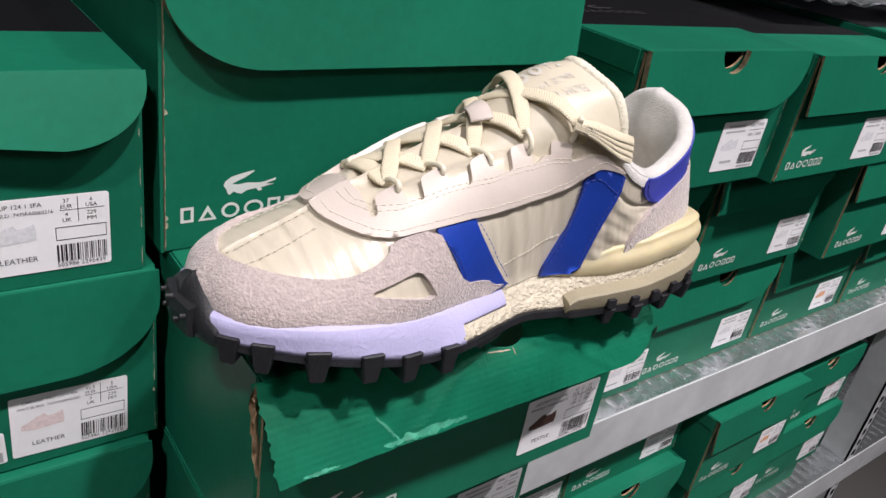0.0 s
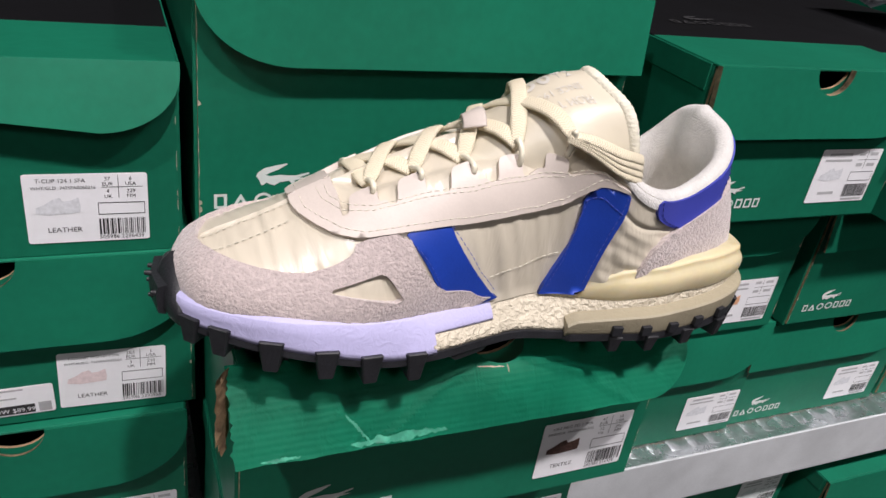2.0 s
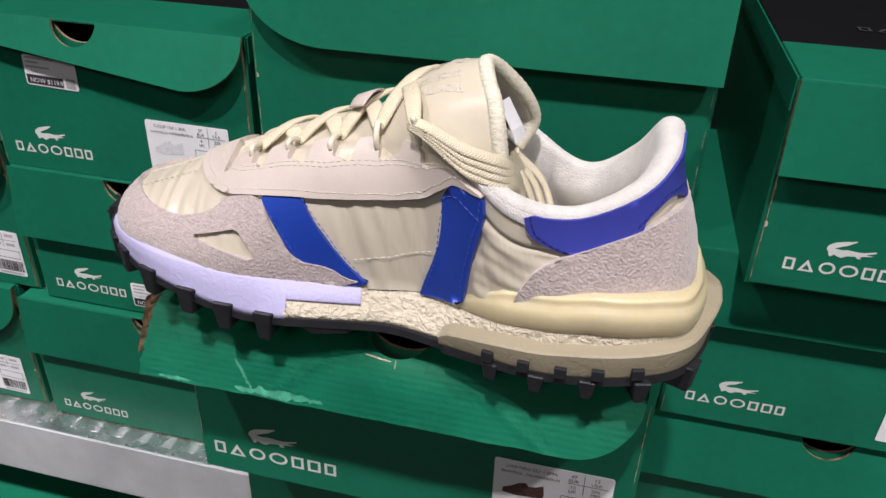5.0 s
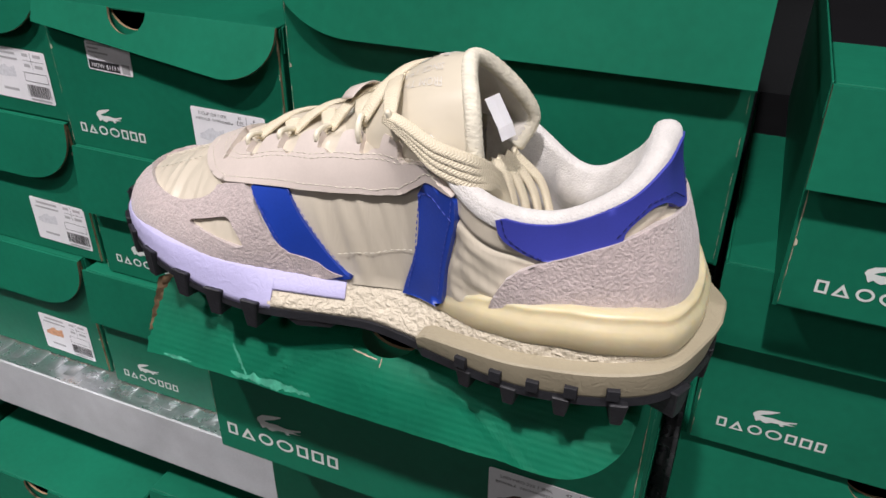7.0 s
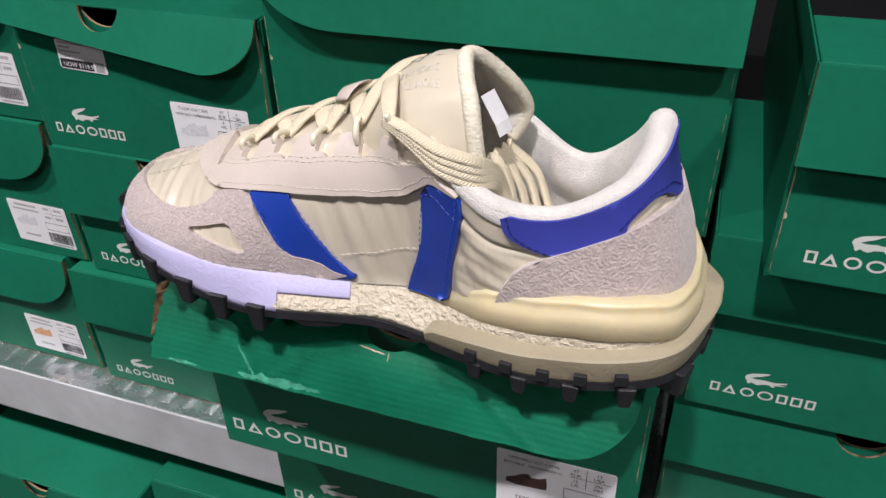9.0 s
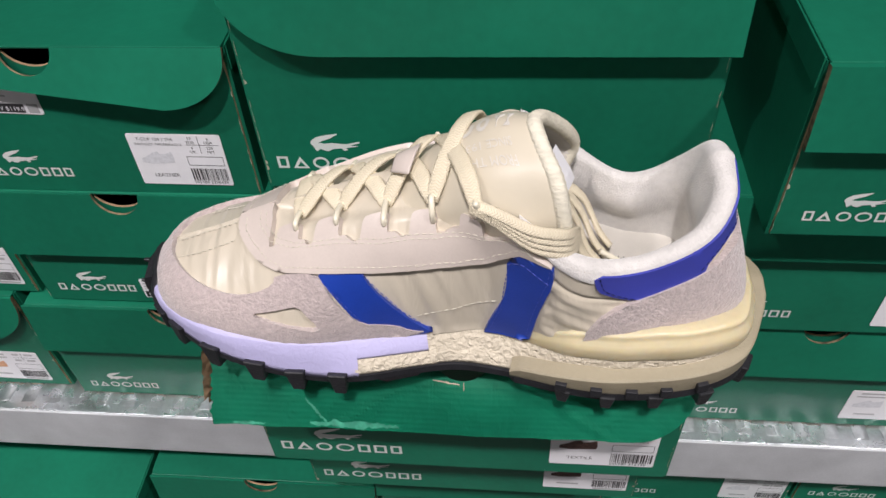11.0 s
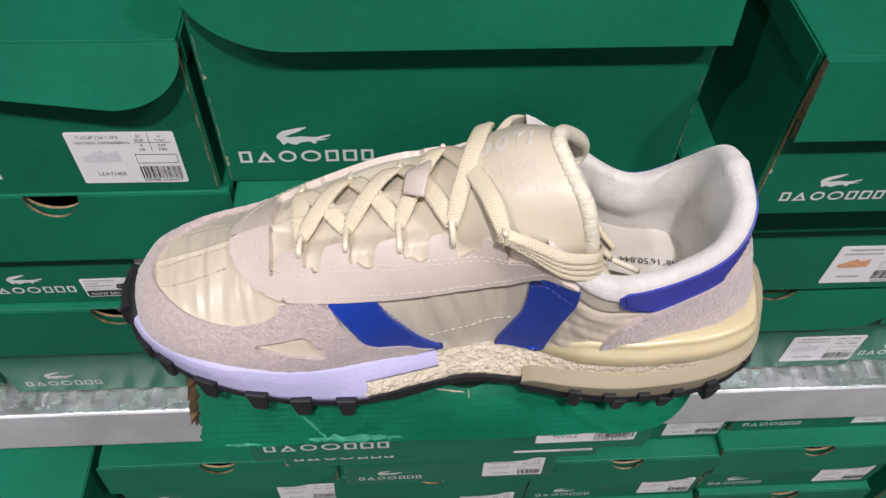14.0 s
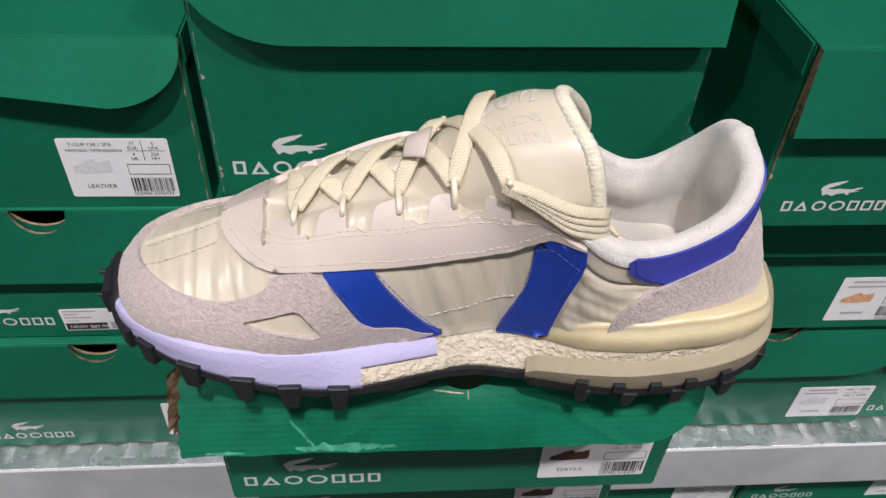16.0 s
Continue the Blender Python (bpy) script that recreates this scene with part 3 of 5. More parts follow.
# torn brown layers that hang at its corner
for k in range(3):
    bm = bmesh.new()
    rows = []
    for i in range(19):
        u = i / 18
        c = Vector((-0.0065 - 0.0032 * u - 0.0016 * k, -0.004 - 0.014 * u - 0.0015 * k, 0.130 - (0.036 - 0.004 * k) * u))
        wd = 0.0034 * (1 - 0.35 * u) + 0.0008 * noise.noise(Vector((u * 9, k * 3, 0)))
        c += Vector((0.0012 * noise.noise(Vector((u * 6, k, 4))), 0.0016 * noise.noise(Vector((u * 7, k, 9))), 0))
        rows.append((bm.verts.new(c + Vector((-wd * 0.7, -wd, 0))), bm.verts.new(c + Vector((wd * 0.7, wd, 0.0006)))))
    for a, b in zip(rows, rows[1:]):
        bm.faces.new((a[0], a[1], b[1], b[0]))
    bmesh.ops.solidify(bm, geom=bm.faces[:], thickness=0.0011)
    part("torn_layer", bm, KRAFT, C1, "torn brown corrugated layer")


# ---- the sneaker's last: a loft between the feather line and the top line ----
# near-side stations from the heel to the toe: feather line x y z, top line x y z, lift at the base, reach at the top, bulge
LAST = [
    (0.3765, 0.2605, 1.126, 0.3610, 0.2605, 1.2015, 0.45, 0.00, 0.001),
    (0.3715, 0.2350, 1.126, 0.3585, 0.2385, 1.1965, 0.45, 0.00, 0.003),
    (0.3540, 0.2205, 1.125, 0.3470, 0.2250, 1.1850, 0.45, 0.00, 0.000),
    (0.322, 0.2160, 1.123, 0.3220, 0.2195, 1.1735, 0.50, 0.00, 0.002),
    (0.292, 0.2180, 1.122, 0.296, 0.2145, 1.1790, 0.50, 0.00, 0.002),
    (0.262, 0.228, 1.121, 0.266, 0.2225, 1.199, 0.52, 0.84, 0.004),
    (0.236, 0.2255, 1.120, 0.240, 0.2600, 1.198, 0.65, 0.96, 0.003),
    (0.205, 0.2215, 1.1185, 0.212, 0.2600, 1.191, 0.58, 0.84, 0.003),
    (0.175, 0.2155, 1.1205, 0.180, 0.2600, 1.179, 0.40, 0.61, 0.003),
    (0.145, 0.2162, 1.1232, 0.150, 0.2600, 1.1655, 0.38, 0.47, 0.003),
    (0.118, 0.2230, 1.1250, 0.126, 0.2600, 1.155, 0.48, 0.52, 0.003),
    (0.0995, 0.2365, 1.1245, 0.110, 0.2600, 1.149, 0.60, 0.50, 0.002),
    (0.0905, 0.2600, 1.1245, 0.103, 0.2600, 1.146, 0.60, 0.30, 0.002),
]
MIDLINE = 0.260


def spline(keys, s):
    """Catmull-Rom through rows of keys, s from 0 to 1."""
    keys = np.asarray(keys, float)
    n = len(keys) - 1
    f = min(max(s, 0.0), 1.0) * n
    i = min(int(f), n - 1)
    u = f - i
    p1, p2 = keys[i], keys[i + 1]
    p0 = keys[i - 1] if i else 2 * p1 - p2
    p3 = keys[i + 2] if i + 2 <= n else 2 * p2 - p1
    return 0.5 * (2 * p1 + (p2 - p0) * u + (2 * p0 - 5 * p1 + 4 * p2 - p3) * u * u + (3 * p1 - p0 - 3 * p2 + p3) * u ** 3)


def last_point(s, h):
    """Point of the upper: s 0 heel to 1 toe on the near side (below 0 and above 1: the far side), h 0 feather line to 1 top line."""
    far = s < 0 or s > 1
    q = -s if s < 0 else (2 - s if s > 1 else s)
    k = spline(LAST, q)
    base, top, lift, reach, bulge = k[0:3], k[3:6], k[6], k[7], k[8]
    rise = top[2] - base[2]
    out = base[:2] - np.array([min(max(base[0], 0.15), 0.33), MIDLINE])
    d = np.hypot(*out)
    out = out / d if d > 1e-6 else np.array([0.0, -1.0])
    p1 = base + np.array([out[0] * bulge, out[1] * bulge, rise * lift])
    p2 = top + np.array([(base[0] - top[0]) * reach, (base[1] - top[1]) * reach, -rise * 0.35 * (1 - min(1, reach / 0.6)) - 0.002])
    g = 1 - h
    p = g ** 3 * base + 3 * g * g * h * p1 + 3 * g * h * h * p2 + h ** 3 * top
    if far:
        # the far side of the collar dips lower and leans in
        dip = math.exp(-((q - 0.235) / 0.095) ** 2) * h
        slim = 0.006 * (q / 0.14 * math.exp(1 - q / 0.14)) ** 2 + 0.006 * math.exp(-((q - 0.82) / 0.14) ** 2) * (1 - h) * min(1.0, (1 - q) / 0.12)
        p[1] = 2 * MIDLINE - p[1] + 0.005 * math.sin(math.pi * q) * (1 - h * h) - 0.006 * dip - slim
        p[2] -= 0.007 * dip
    return p


def last_normal(s, h):
    e = 0.004
    a = last_point(s + e, h) - last_point(s - e, h)
    b = last_point(s, min(h + e, 1)) - last_point(s, max(h - e, 0))
    n = np.cross(b, a)
    d = np.linalg.norm(n)
    return n / d if d > 1e-12 else np.array([0, 0, 1.0])


# ---- sneaker materials ----
from mathutils.geometry import delaunay_2d_cdt

SATIN = material("cream_satin_nylon", (0.585, 0.53, 0.425), 0.30, spec=0.55, vary=0.03, scale=30, bump=0.0012, bump_scale=85, stretch=(1.0, 0.35, 0.30), distort=0.6, sheen=0.1)
TONGUE_SATIN = material("cream_satin_tongue", (0.61, 0.555, 0.435), 0.38, spec=0.55, vary=0.03, scale=30, bump=0.0006, bump_scale=50, sheen=0.1)
LEATHER = material("off_white_smooth_leather", (0.60, 0.53, 0.475), 0.42, vary=0.04, scale=60, bump=0.00006, bump_scale=900)
SUEDE = material("grey_lilac_suede", (0.50, 0.425, 0.408), 0.95, spec=0.15, vary=0.09, scale=420, bump=0.0010, bump_scale=800, sheen=0.5)
BLUE = material("royal_blue_leather", (0.014, 0.052, 0.37), 0.36, vary=0.06, scale=50, bump=0.00008, bump_scale=800)
BLUE_HEEL = material("violet_blue_rubberised_leather", (0.044, 0.056, 0.37), 0.52, vary=0.05, scale=50, bump=0.00005, bump_scale=900)
TERRY = material("white_terry_lining", (0.66, 0.64, 0.61), 0.95, spec=0.1, vary=0.05, scale=200, bump=0.0006, bump_scale=1100, sheen=0.6)
INSOLE = material("white_insole_cloth", (0.68, 0.65, 0.59), 0.9, vary=0.05, scale=60, bump=0.0002, bump_scale=1200)
LACE = material("cream_woven_lace", (0.74, 0.67, 0.51), 0.6, spec=0.35, vary=0.02, scale=300, bump=0.0002, bump_scale=1300)
def weave(m, pitch, depth):
    """Chevron weave along a lace: u runs along it in metres, v once round."""
    t = m.node_tree
    n, l = t.nodes, t.links
    co = n.new("ShaderNodeTexCoord")
    sp = n.new("ShaderNodeSeparateXYZ")
    l.new(co.outputs["UV"], sp.inputs[0])

    def node(op, a, b=None):
        x = n.new("ShaderNodeMath")
        x.operation = op
        for i, v in enumerate((a, b)):
            if v is not None:
                if isinstance(v, float):
                    x.inputs[i].default_value = v
                else:
                    l.new(v, x.inputs[i])
        return x.outputs[0]
    zig = node("PINGPONG", node("MULTIPLY", sp.outputs["Y"], 8.0), 0.5)
    ph = node("ADD", node("MULTIPLY", sp.outputs["X"], 6.283 / pitch), node("MULTIPLY", zig, 9.0))
    hgt = node("SINE", ph)
    bp = n.new("ShaderNodeBump")
    bp.inputs["Distance"].default_value = depth
    l.new(hgt, bp.inputs["Height"])
    b = n["Principled BSDF"]
    l.new(bp.outputs["Normal"], b.inputs["Normal"])
    src = b.inputs["Base Color"].links[0].from_socket
    mix = n.new("ShaderNodeMix")
    mix.data_type, mix.blend_type = "RGBA", "MULTIPLY"
    mix.inputs[7].default_value = (0.95, 0.93, 0.88, 1)
    l.new(node("LESS_THAN", hgt, -0.35), mix.inputs[0])
    l.new(src, mix.inputs[6])
    l.new(mix.outputs[2], b.inputs["Base Color"])


weave(LACE, 0.0013, 0.00010)
BINDING = material("cream_ribbed_binding", (0.74, 0.70, 0.57), 0.85, spec=0.2, vary=0.08, scale=300, bump=0.0006, bump_scale=900, stretch=(0.3, 1, 1))
LAVENDER = material("lavender_foam", (0.46, 0.44, 0.67), 0.55, vary=0.03, scale=40, bump=0.0004, bump_scale=230, distort=1.5)
CREAM_FOAM = material("cream_pebbled_foam", (0.60, 0.54, 0.42), 0.6, vary=0.05, scale=60, bump=0.0026, bump_scale=360, distort=0.4)
KHAKI = material("khaki_foam", (0.33, 0.29, 0.20), 0.6, vary=0.04, scale=40, bump=0.0004, bump_scale=260, distort=1.2)
FOAM = material("yellowed_translucent_rubber", (0.64, 0.56, 0.36), 0.30, vary=0.05, scale=35, bump=0.00005, bump_scale=300, sub=0.5)
RUBBER = material("black_outsole_rubber", (0.018, 0.0185, 0.022), 0.5, spec=0.4, vary=0.2, scale=90, bump=0.0003, bump_scale=700)
THREAD = material("cream_thread", (0.66, 0.62, 0.52), 0.8, vary=0.1, scale=600)
BLUE_THREAD = material("pale_blue_thread", (0.07, 0.10, 0.46), 0.8, vary=0.1, scale=600)
NAVY_THREAD = material("navy_thread", (0.01, 0.015, 0.12), 0.8, vary=0.1, scale=600)
HOOK = material("glossy_cream_plastic", (0.78, 0.73, 0.58), 0.25, vary=0.03)
PALE_PRINT = material("pale_grey_print", (0.66, 0.63, 0.57), 0.30, vary=0.03)

ORIGIN = Vector((0.235, 0.260, 1.0875))
shoe = thing("sneaker", Matrix.Translation(ORIGIN), "cream satin sneaker with blue stripes and black-lugged chunky sole", "sneaker")


def rel(p):
    return Vector(p) - ORIGIN


def inside(p, poly):
    x, y = p
    r = False
    j = len(poly) - 1
    for i in range(len(poly)):
        a, b = poly[i], poly[j]
        if (a[1] > y) != (b[1] > y) and x < (b[0] - a[0]) * (y - a[1]) / (b[1] - a[1]) + a[0]:
            r = not r
        j = i
    return r


def rounded_loop(pts, times=2):
    """Corner cutting, to soften a closed outline."""
    for _ in range(times):
        out = []
        for i, a in enumerate(pts):
            b = pts[(i + 1) % len(pts)]
            out += [(a[0] * 0.78 + b[0] * 0.22, a[1] * 0.78 + b[1] * 0.22), (a[0] * 0.22 + b[0] * 0.78, a[1] * 0.22 + b[1] * 0.78)]
        pts = out
    return pts


def dense(pts, step):
    out = []
    for i, a in enumerate(pts):
        b = pts[(i + 1) % len(pts)]
        n = max(1, int(math.hypot(a[0] - b[0], a[1] - b[1]) / step))
        out += [(a[0] + (b[0] - a[0]) * k / n, a[1] + (b[1] - a[1]) * k / n) for k in range(n)]
    return out


SX, SH = 0.33, 0.085     # metres along s and h, to lay the outlines out flat


def on_last(s, h, off):
    p = last_point(s, min(max(h, 0.0), 1.0))
    n = last_normal(s, min(max(h, 0.02), 0.98))
    if 0.45 < s < 1.55 and h > 0.82:
        # along the crest both sides share one upward direction
        w = min(1.0, (h - 0.82) / 0.15)
        n = n * (1 - w) + np.array([-0.35, 0.0, 0.94]) * w
        n /= np.linalg.norm(n)
    return p + n * off


def panel(name, outline, mat, off=0.0011, holes=(), soft=2, step=0.003, label="", rough=0.0, parent=None, puff=0.0):
    """A sheet of material laid on the last: outline of (s, h), raised by off, with a turned-down edge."""
    loops = [rounded_loop(list(outline), soft)] + [rounded_loop(list(h), 1) for h in holes]
    flat = [dense([(s * SX, h * SH) for s, h in lp], step) for lp in loops]
    pts, edges = [], []
    for lp in flat:
        k = len(pts)
        pts += lp
        edges += [(k + i, k + (i + 1) % len(lp)) for i in range(len(lp))]
    xs, ys = [p[0] for p in flat[0]], [p[1] for p in flat[0]]
    gx = min(xs) + step / 2
    rng = random.Random(len(pts))
    while gx < max(xs):
        gy = min(ys) + step / 2
        while gy < max(ys):
            q = (gx + rng.uniform(-0.2, 0.2) * step, gy + rng.uniform(-0.2, 0.2) * step)
            if inside(q, flat[0]) and not any(inside(q, f) for f in flat[1:]):
                if min((q[0] - p[0]) ** 2 + (q[1] - p[1]) ** 2 for p in pts[:sum(map(len, flat))]) > (0.45 * step) ** 2:
                    pts.append(q)
            gy += step
        gx += step
    vs, _, fs, _, _, _ = delaunay_2d_cdt([Vector(p) for p in pts], edges, [], 0, 1e-6)
    bm = bmesh.new()
    bv = []
    for v in vs:
        s, h = v.x / SX, v.y / SH
        w = rng.uniform(-rough, rough)
        bv.append(bm.verts.new(rel(on_last(s, h, off + w))))
    for f in fs:
        c = (sum(vs[i].x for i in f) / len(f), sum(vs[i].y for i in f) / len(f))
        if inside(c, flat[0]) and not any(inside(c, g) for g in flat[1:]):
            bm.faces.new([bv[i] for i in f])
    flat_of = {bv[i]: vs[i] for i in range(len(vs))}
    for v in [v for v in bm.verts if not v.link_faces]:
        bm.verts.remove(v)
    rim = [e for e in bm.edges if len(e.link_faces) == 1]
    low = {}
    for e in rim:
        for v in e.verts:
            if v not in low:
                q = flat_of[v]
                low[v] = bm.verts.new(rel(on_last(q.x / SX, q.y / SH, -0.0022)))
    for e in rim:
        a, b = e.verts
        bm.faces.new((a, b, low[b], low[a]))
        e.smooth = False
    bmesh.ops.recalc_face_normals(bm, faces=bm.faces[:])
    return part(name, bm, mat, parent or shoe, label, smooth=True)


def stitches(name, lines, mat, off, parent, length=0.0021, gap=0.0011, r=0.00027):
    """Rows of small thread dashes along polylines of (s, h)."""
    bm = bmesh.new()
    for line in lines:
        pts = [on_last(s, h, off) for s, h in dense_open(line, 0.006)]
        at, acc = 0.0, []
        for a, b in zip(pts, pts[1:]):
            acc.append((a, b, np.linalg.norm(b - a)))
        total = sum(c for _, _, c in acc)

        def along(d):
            for a, b, c in acc:
                if d <= c:
                    return a + (b - a) * (d / c if c else 0)
                d -= c
            return acc[-1][1]
        while at + length < total:
            a, b = along(at), along(at + length)
            ax = (b - a) / np.linalg.norm(b - a)
            side = np.cross(ax, [0.3, -0.8, 0.5])
            side /= np.linalg.norm(side)
            up = np.cross(side, ax)
            ring = []
            for c, k in ((a, 0.5), ((a + b) / 2 + up * 0 , 1.0), (b, 0.5)):
                ring.append([bm.verts.new(rel(c + (side * math.cos(q) + up * math.sin(q)) * r * k)) for q in (0, 1.57, 3.14, 4.71)])
            for r0, r1 in zip(ring, ring[1:]):
                for i in range(4):
                    bm.faces.new((r0[i], r0[(i + 1) % 4], r1[(i + 1) % 4], r1[i]))
            at += length + gap
    ob = part(name, bm, mat, parent, smooth=True)
    return tagged(ob, kind="stuff")


def dense_open(line, step):
    out = []
    for a, b in zip(line, line[1:]):
        n = max(1, int(math.hypot((a[0] - b[0]) * SX, (a[1] - b[1]) * SH) / (step * 0.4)))
        out += [(a[0] + (b[0] - a[0]) * k / n, a[1] + (b[1] - a[1]) * k / n) for k in range(n)]
    return out + [line[-1]]


# ---- upper ----
def fold(s, h):
    """Puckers of the satin: upright folds on the sides, cross folds on the vamp."""
    q = 2 - s if s > 1 else s
    p = last_point(s, h)
    side = max(0.0, 1 - h / 0.62)
    w = 0.0009 * noise.noise(Vector((p[0] * 150 + 2.2 * p[2] * 20, p[2] * 16, 0.3))) * min(1, side * 2.2)
    w += (0.0004 + 0.0007 * max(0, noise.noise(Vector((p[0] * 25, p[2] * 40, 6))))) * noise.noise(Vector((p[0] * 320 + p[2] * 90, p[2] * 30, 4.1))) * min(1, side * 2.0)
    if q < 0.36:
        w += 0.0012 * noise.noise(Vector((p[0] * 90 + p[2] * 210, p[2] * 30 - p[0] * 60, 8.0))) * max(0.0, min(1.0, (0.74 - h) * 6))
        w -= 0.0016 * math.exp(-((h - 0.70) / 0.022) ** 2)
    if q > 0.72:
        w += 0.0008 * noise.noise(Vector((p[0] * 240 + p[1] * 25, p[1] * 35, 2.0)))
    # the throat lies lower between the lace stays
    edge = float(np.interp(q, (0.44, 0.504, 0.563, 0.624, 0.678, 0.72), (0.69, 0.645, 0.665, 0.72, 0.76, 0.90)))
    ends = min(1.0, max(0.0, (q - 0.40) / 0.05)) * min(1.0, max(0.0, (0.725 - q) / 0.03))
    sink = min(1.0, max(0.0, (h - edge) / 0.12))
    return w - 0.0008 - 0.0045 * ends * sink * sink * (3 - 2 * sink)


def upper_shell():
    bm = bmesh.new()
    ns, nh = 760, 44
    ring = []
    for i in range(ns):
        s = 2 * i / ns
        ring.append([bm.verts.new(rel(on_last(s, j / nh, fold(s, j / nh) if 0 < j < nh else 0.0))) for j in range(nh + 1)])
    for i in range(ns):
        a, b = ring[i], ring[(i + 1) % ns]
        for j in range(nh):
            bm.faces.new((a[j], b[j], b[j + 1], a[j + 1]))
    bmesh.ops.recalc_face_normals(bm, faces=bm.faces[:])
    return part("upper", bm, SATIN, shoe, "cream puckered satin upper", smooth=True)


upper = upper_shell()
FAR = lambda line: [(2 - s, h) for s, h in line]

toe_edge = [(0.515, 0.03), (0.5356, 0.0448), (0.5536, 0.0879), (0.5952, 0.1252), (0.622, 0.2691), (0.6449, 0.4973), (0.7026, 0.531), (0.7056, 0.4705), (0.7309, 0.429), (0.7666, 0.4118), (0.8082, 0.4607), (0.8563, 0.5574), (0.9054, 0.6794), (0.9562, 0.8119), (0.9906, 0.8933)]
toe_suede = [(s, h) for s, h in toe_edge] + FAR(toe_edge)[::-1] + [(1.4, -0.02), (1.2, -0.02), (1, -0.02), (0.8, -0.02), (0.6, -0.02)]
window = [(0.7427, 0.2831), (0.6903, 0.3234), (0.6722, 0.3286), (0.6581, 0.2436), (0.6431, 0.1323), (0.7002, 0.2114)]
panel("toe_overlay", toe_suede, SUEDE, 0.0017, holes=[window, FAR(window)[::-1]], soft=1, step=0.0030, label="grey-lilac suede toe overlay with a cut-out window", rough=0.00022)

s1 = [(0.6498, 0.5167), (0.6249, 0.334), (0.5985, 0.1382), (0.5558, 0.015), (0.505, 0.02), (0.5182, 0.0411), (0.5483, 0.1539), (0.5758, 0.3079), (0.5963, 0.4804)]
s2 = [(0.403, 0.55), (0.360, 0.905), (0.355, 0.70), (0.360, 0.372), (0.370, -0.06), (0.438, -0.06), (0.405, 0.22), (0.400, 0.38)]
for q in (lambda v: v, lambda v: FAR(v)[::-1]):
    a = panel("stripe", q(s1), BLUE, 0.0012, soft=1, step=0.004, label="royal blue leather stripe")
    b = panel("stripe", q(s2), BLUE, 0.0017, soft=1, step=0.004, label="royal blue leather stripe")
    stitches("stitching", [q([(0.5885, 0.42), (0.5677, 0.2978), (0.5422, 0.1551), (0.5132, 0.0481)]), q([(0.64, 0.4472), (0.617, 0.3006), (0.5943, 0.1429)])], BLUE_THREAD, 0.0015, a)
    stitches("stitching", [q([(0.3615, 0.839), (0.3608, 0.6543), (0.3651, 0.3835), (0.3728, 0.0572)]), q([(0.3986, 0.5299), (0.4026, 0.3649), (0.4068, 0.1754), (0.423, 0.0203)]), q([(0.4011, 0.5121), (0.3828, 0.6191), (0.3575, 0.6792)])], BLUE_THREAD, 0.0020, b)
stitches("stitching", [[(0.5253, 0.1112), (0.4737, 0.1313), (0.4144, 0.2)], FAR([(0.5253, 0.1112), (0.4737, 0.1313), (0.4144, 0.2)]),
                       [(0.9172, 0.6538), (0.8446, 0.74), (0.7714, 0.8082)], [(0.9546, 0.8597), (0.8616, 0.9469), (0.7754, 0.9559)],
                       [(1.08, 0.62), (1.15, 0.72), (1.22, 0.8)]], THREAD, 0.0002, upper, r=0.00027)

# lace stay: a band on each side that meets round the front of the throat
tabs = []
for s, h, base in ((0.678, 0.800, 0.690), (0.6237, 0.775, 0.655), (0.5618, 0.728, 0.605), (0.5022, 0.695, 0.567), (0.437, 0.725, 0.615)):
    tabs += [(s + 0.038, base), (s + 0.0310, base), (s + 0.0285, base + 0.012), (s + 0.0275, h - 0.02), (s + 0.023, h), (s + 0.002, h), (s - 0.003, h - 0.02), (s - 0.004, base + 0.012), (s - 0.0065, base), (s - 0.013, base)]
stay_low = [(0.3598, 0.8926), (0.3631, 0.8685), (0.3786, 0.7576), (0.4, 0.5661), (0.4249, 0.4437), (0.4675, 0.3834), (0.519, 0.3693), (0.5665, 0.3988), (0.6025, 0.4416), (0.6479, 0.4975), (0.6955, 0.5354), (0.7259, 0.6057), (0.7512, 0.7188), (0.771, 0.8422), (0.7775, 0.9415), (0.778, 1)]
stay_up = [(0.722, 1), (0.7221, 0.9263), (0.7171, 0.8532)] + tabs + [(0.408, 0.690), (0.385, 0.790), (0.3646, 0.8857)]
stay = panel("lace_stay", stay_low + stay_up, LEATHER, 0.0022, soft=1, step=0.0018, label="smooth off-white leather lace stay")
far_up = [(s, min(h, 0.60) if 0.42 < s < 0.66 else min(h, 0.66) if s < 0.71 else h) for s, h in stay_up]
panel("lace_stay", FAR(stay_low + far_up)[::-1], LEATHER, 0.0022, soft=1, step=0.0024, label="smooth off-white leather lace stay")
lines = [[(0.3735, 0.8356), (0.3845, 0.7822), (0.4047, 0.5847), (0.4287, 0.4745), (0.4691, 0.4088), (0.519, 0.3981), (0.5643, 0.4287), (0.6025, 0.4749), (0.6459, 0.5253), (0.6904, 0.5612), (0.7167, 0.6267), (0.741, 0.739), (0.759, 0.8431), (0.7641, 0.9693)],
         [(0.3801, 0.8327), (0.4104, 0.7075), (0.4319, 0.6229), (0.4981, 0.5615), (0.5619, 0.577), (0.6236, 0.6479), (0.678, 0.6788), (0.7064, 0.7407), (0.7273, 0.846), (0.7321, 0.9679)],
         [(0.3828, 0.8114), (0.4117, 0.6725), (0.4335, 0.5969), (0.498, 0.537), (0.5619, 0.5539), (0.6235, 0.6247), (0.6823, 0.6595), (0.7134, 0.7213), (0.7355, 0.8477), (0.7421, 0.9686)]]
stitches("stitching", lines + [FAR(lines[0])], THREAD, 0.0023, stay)

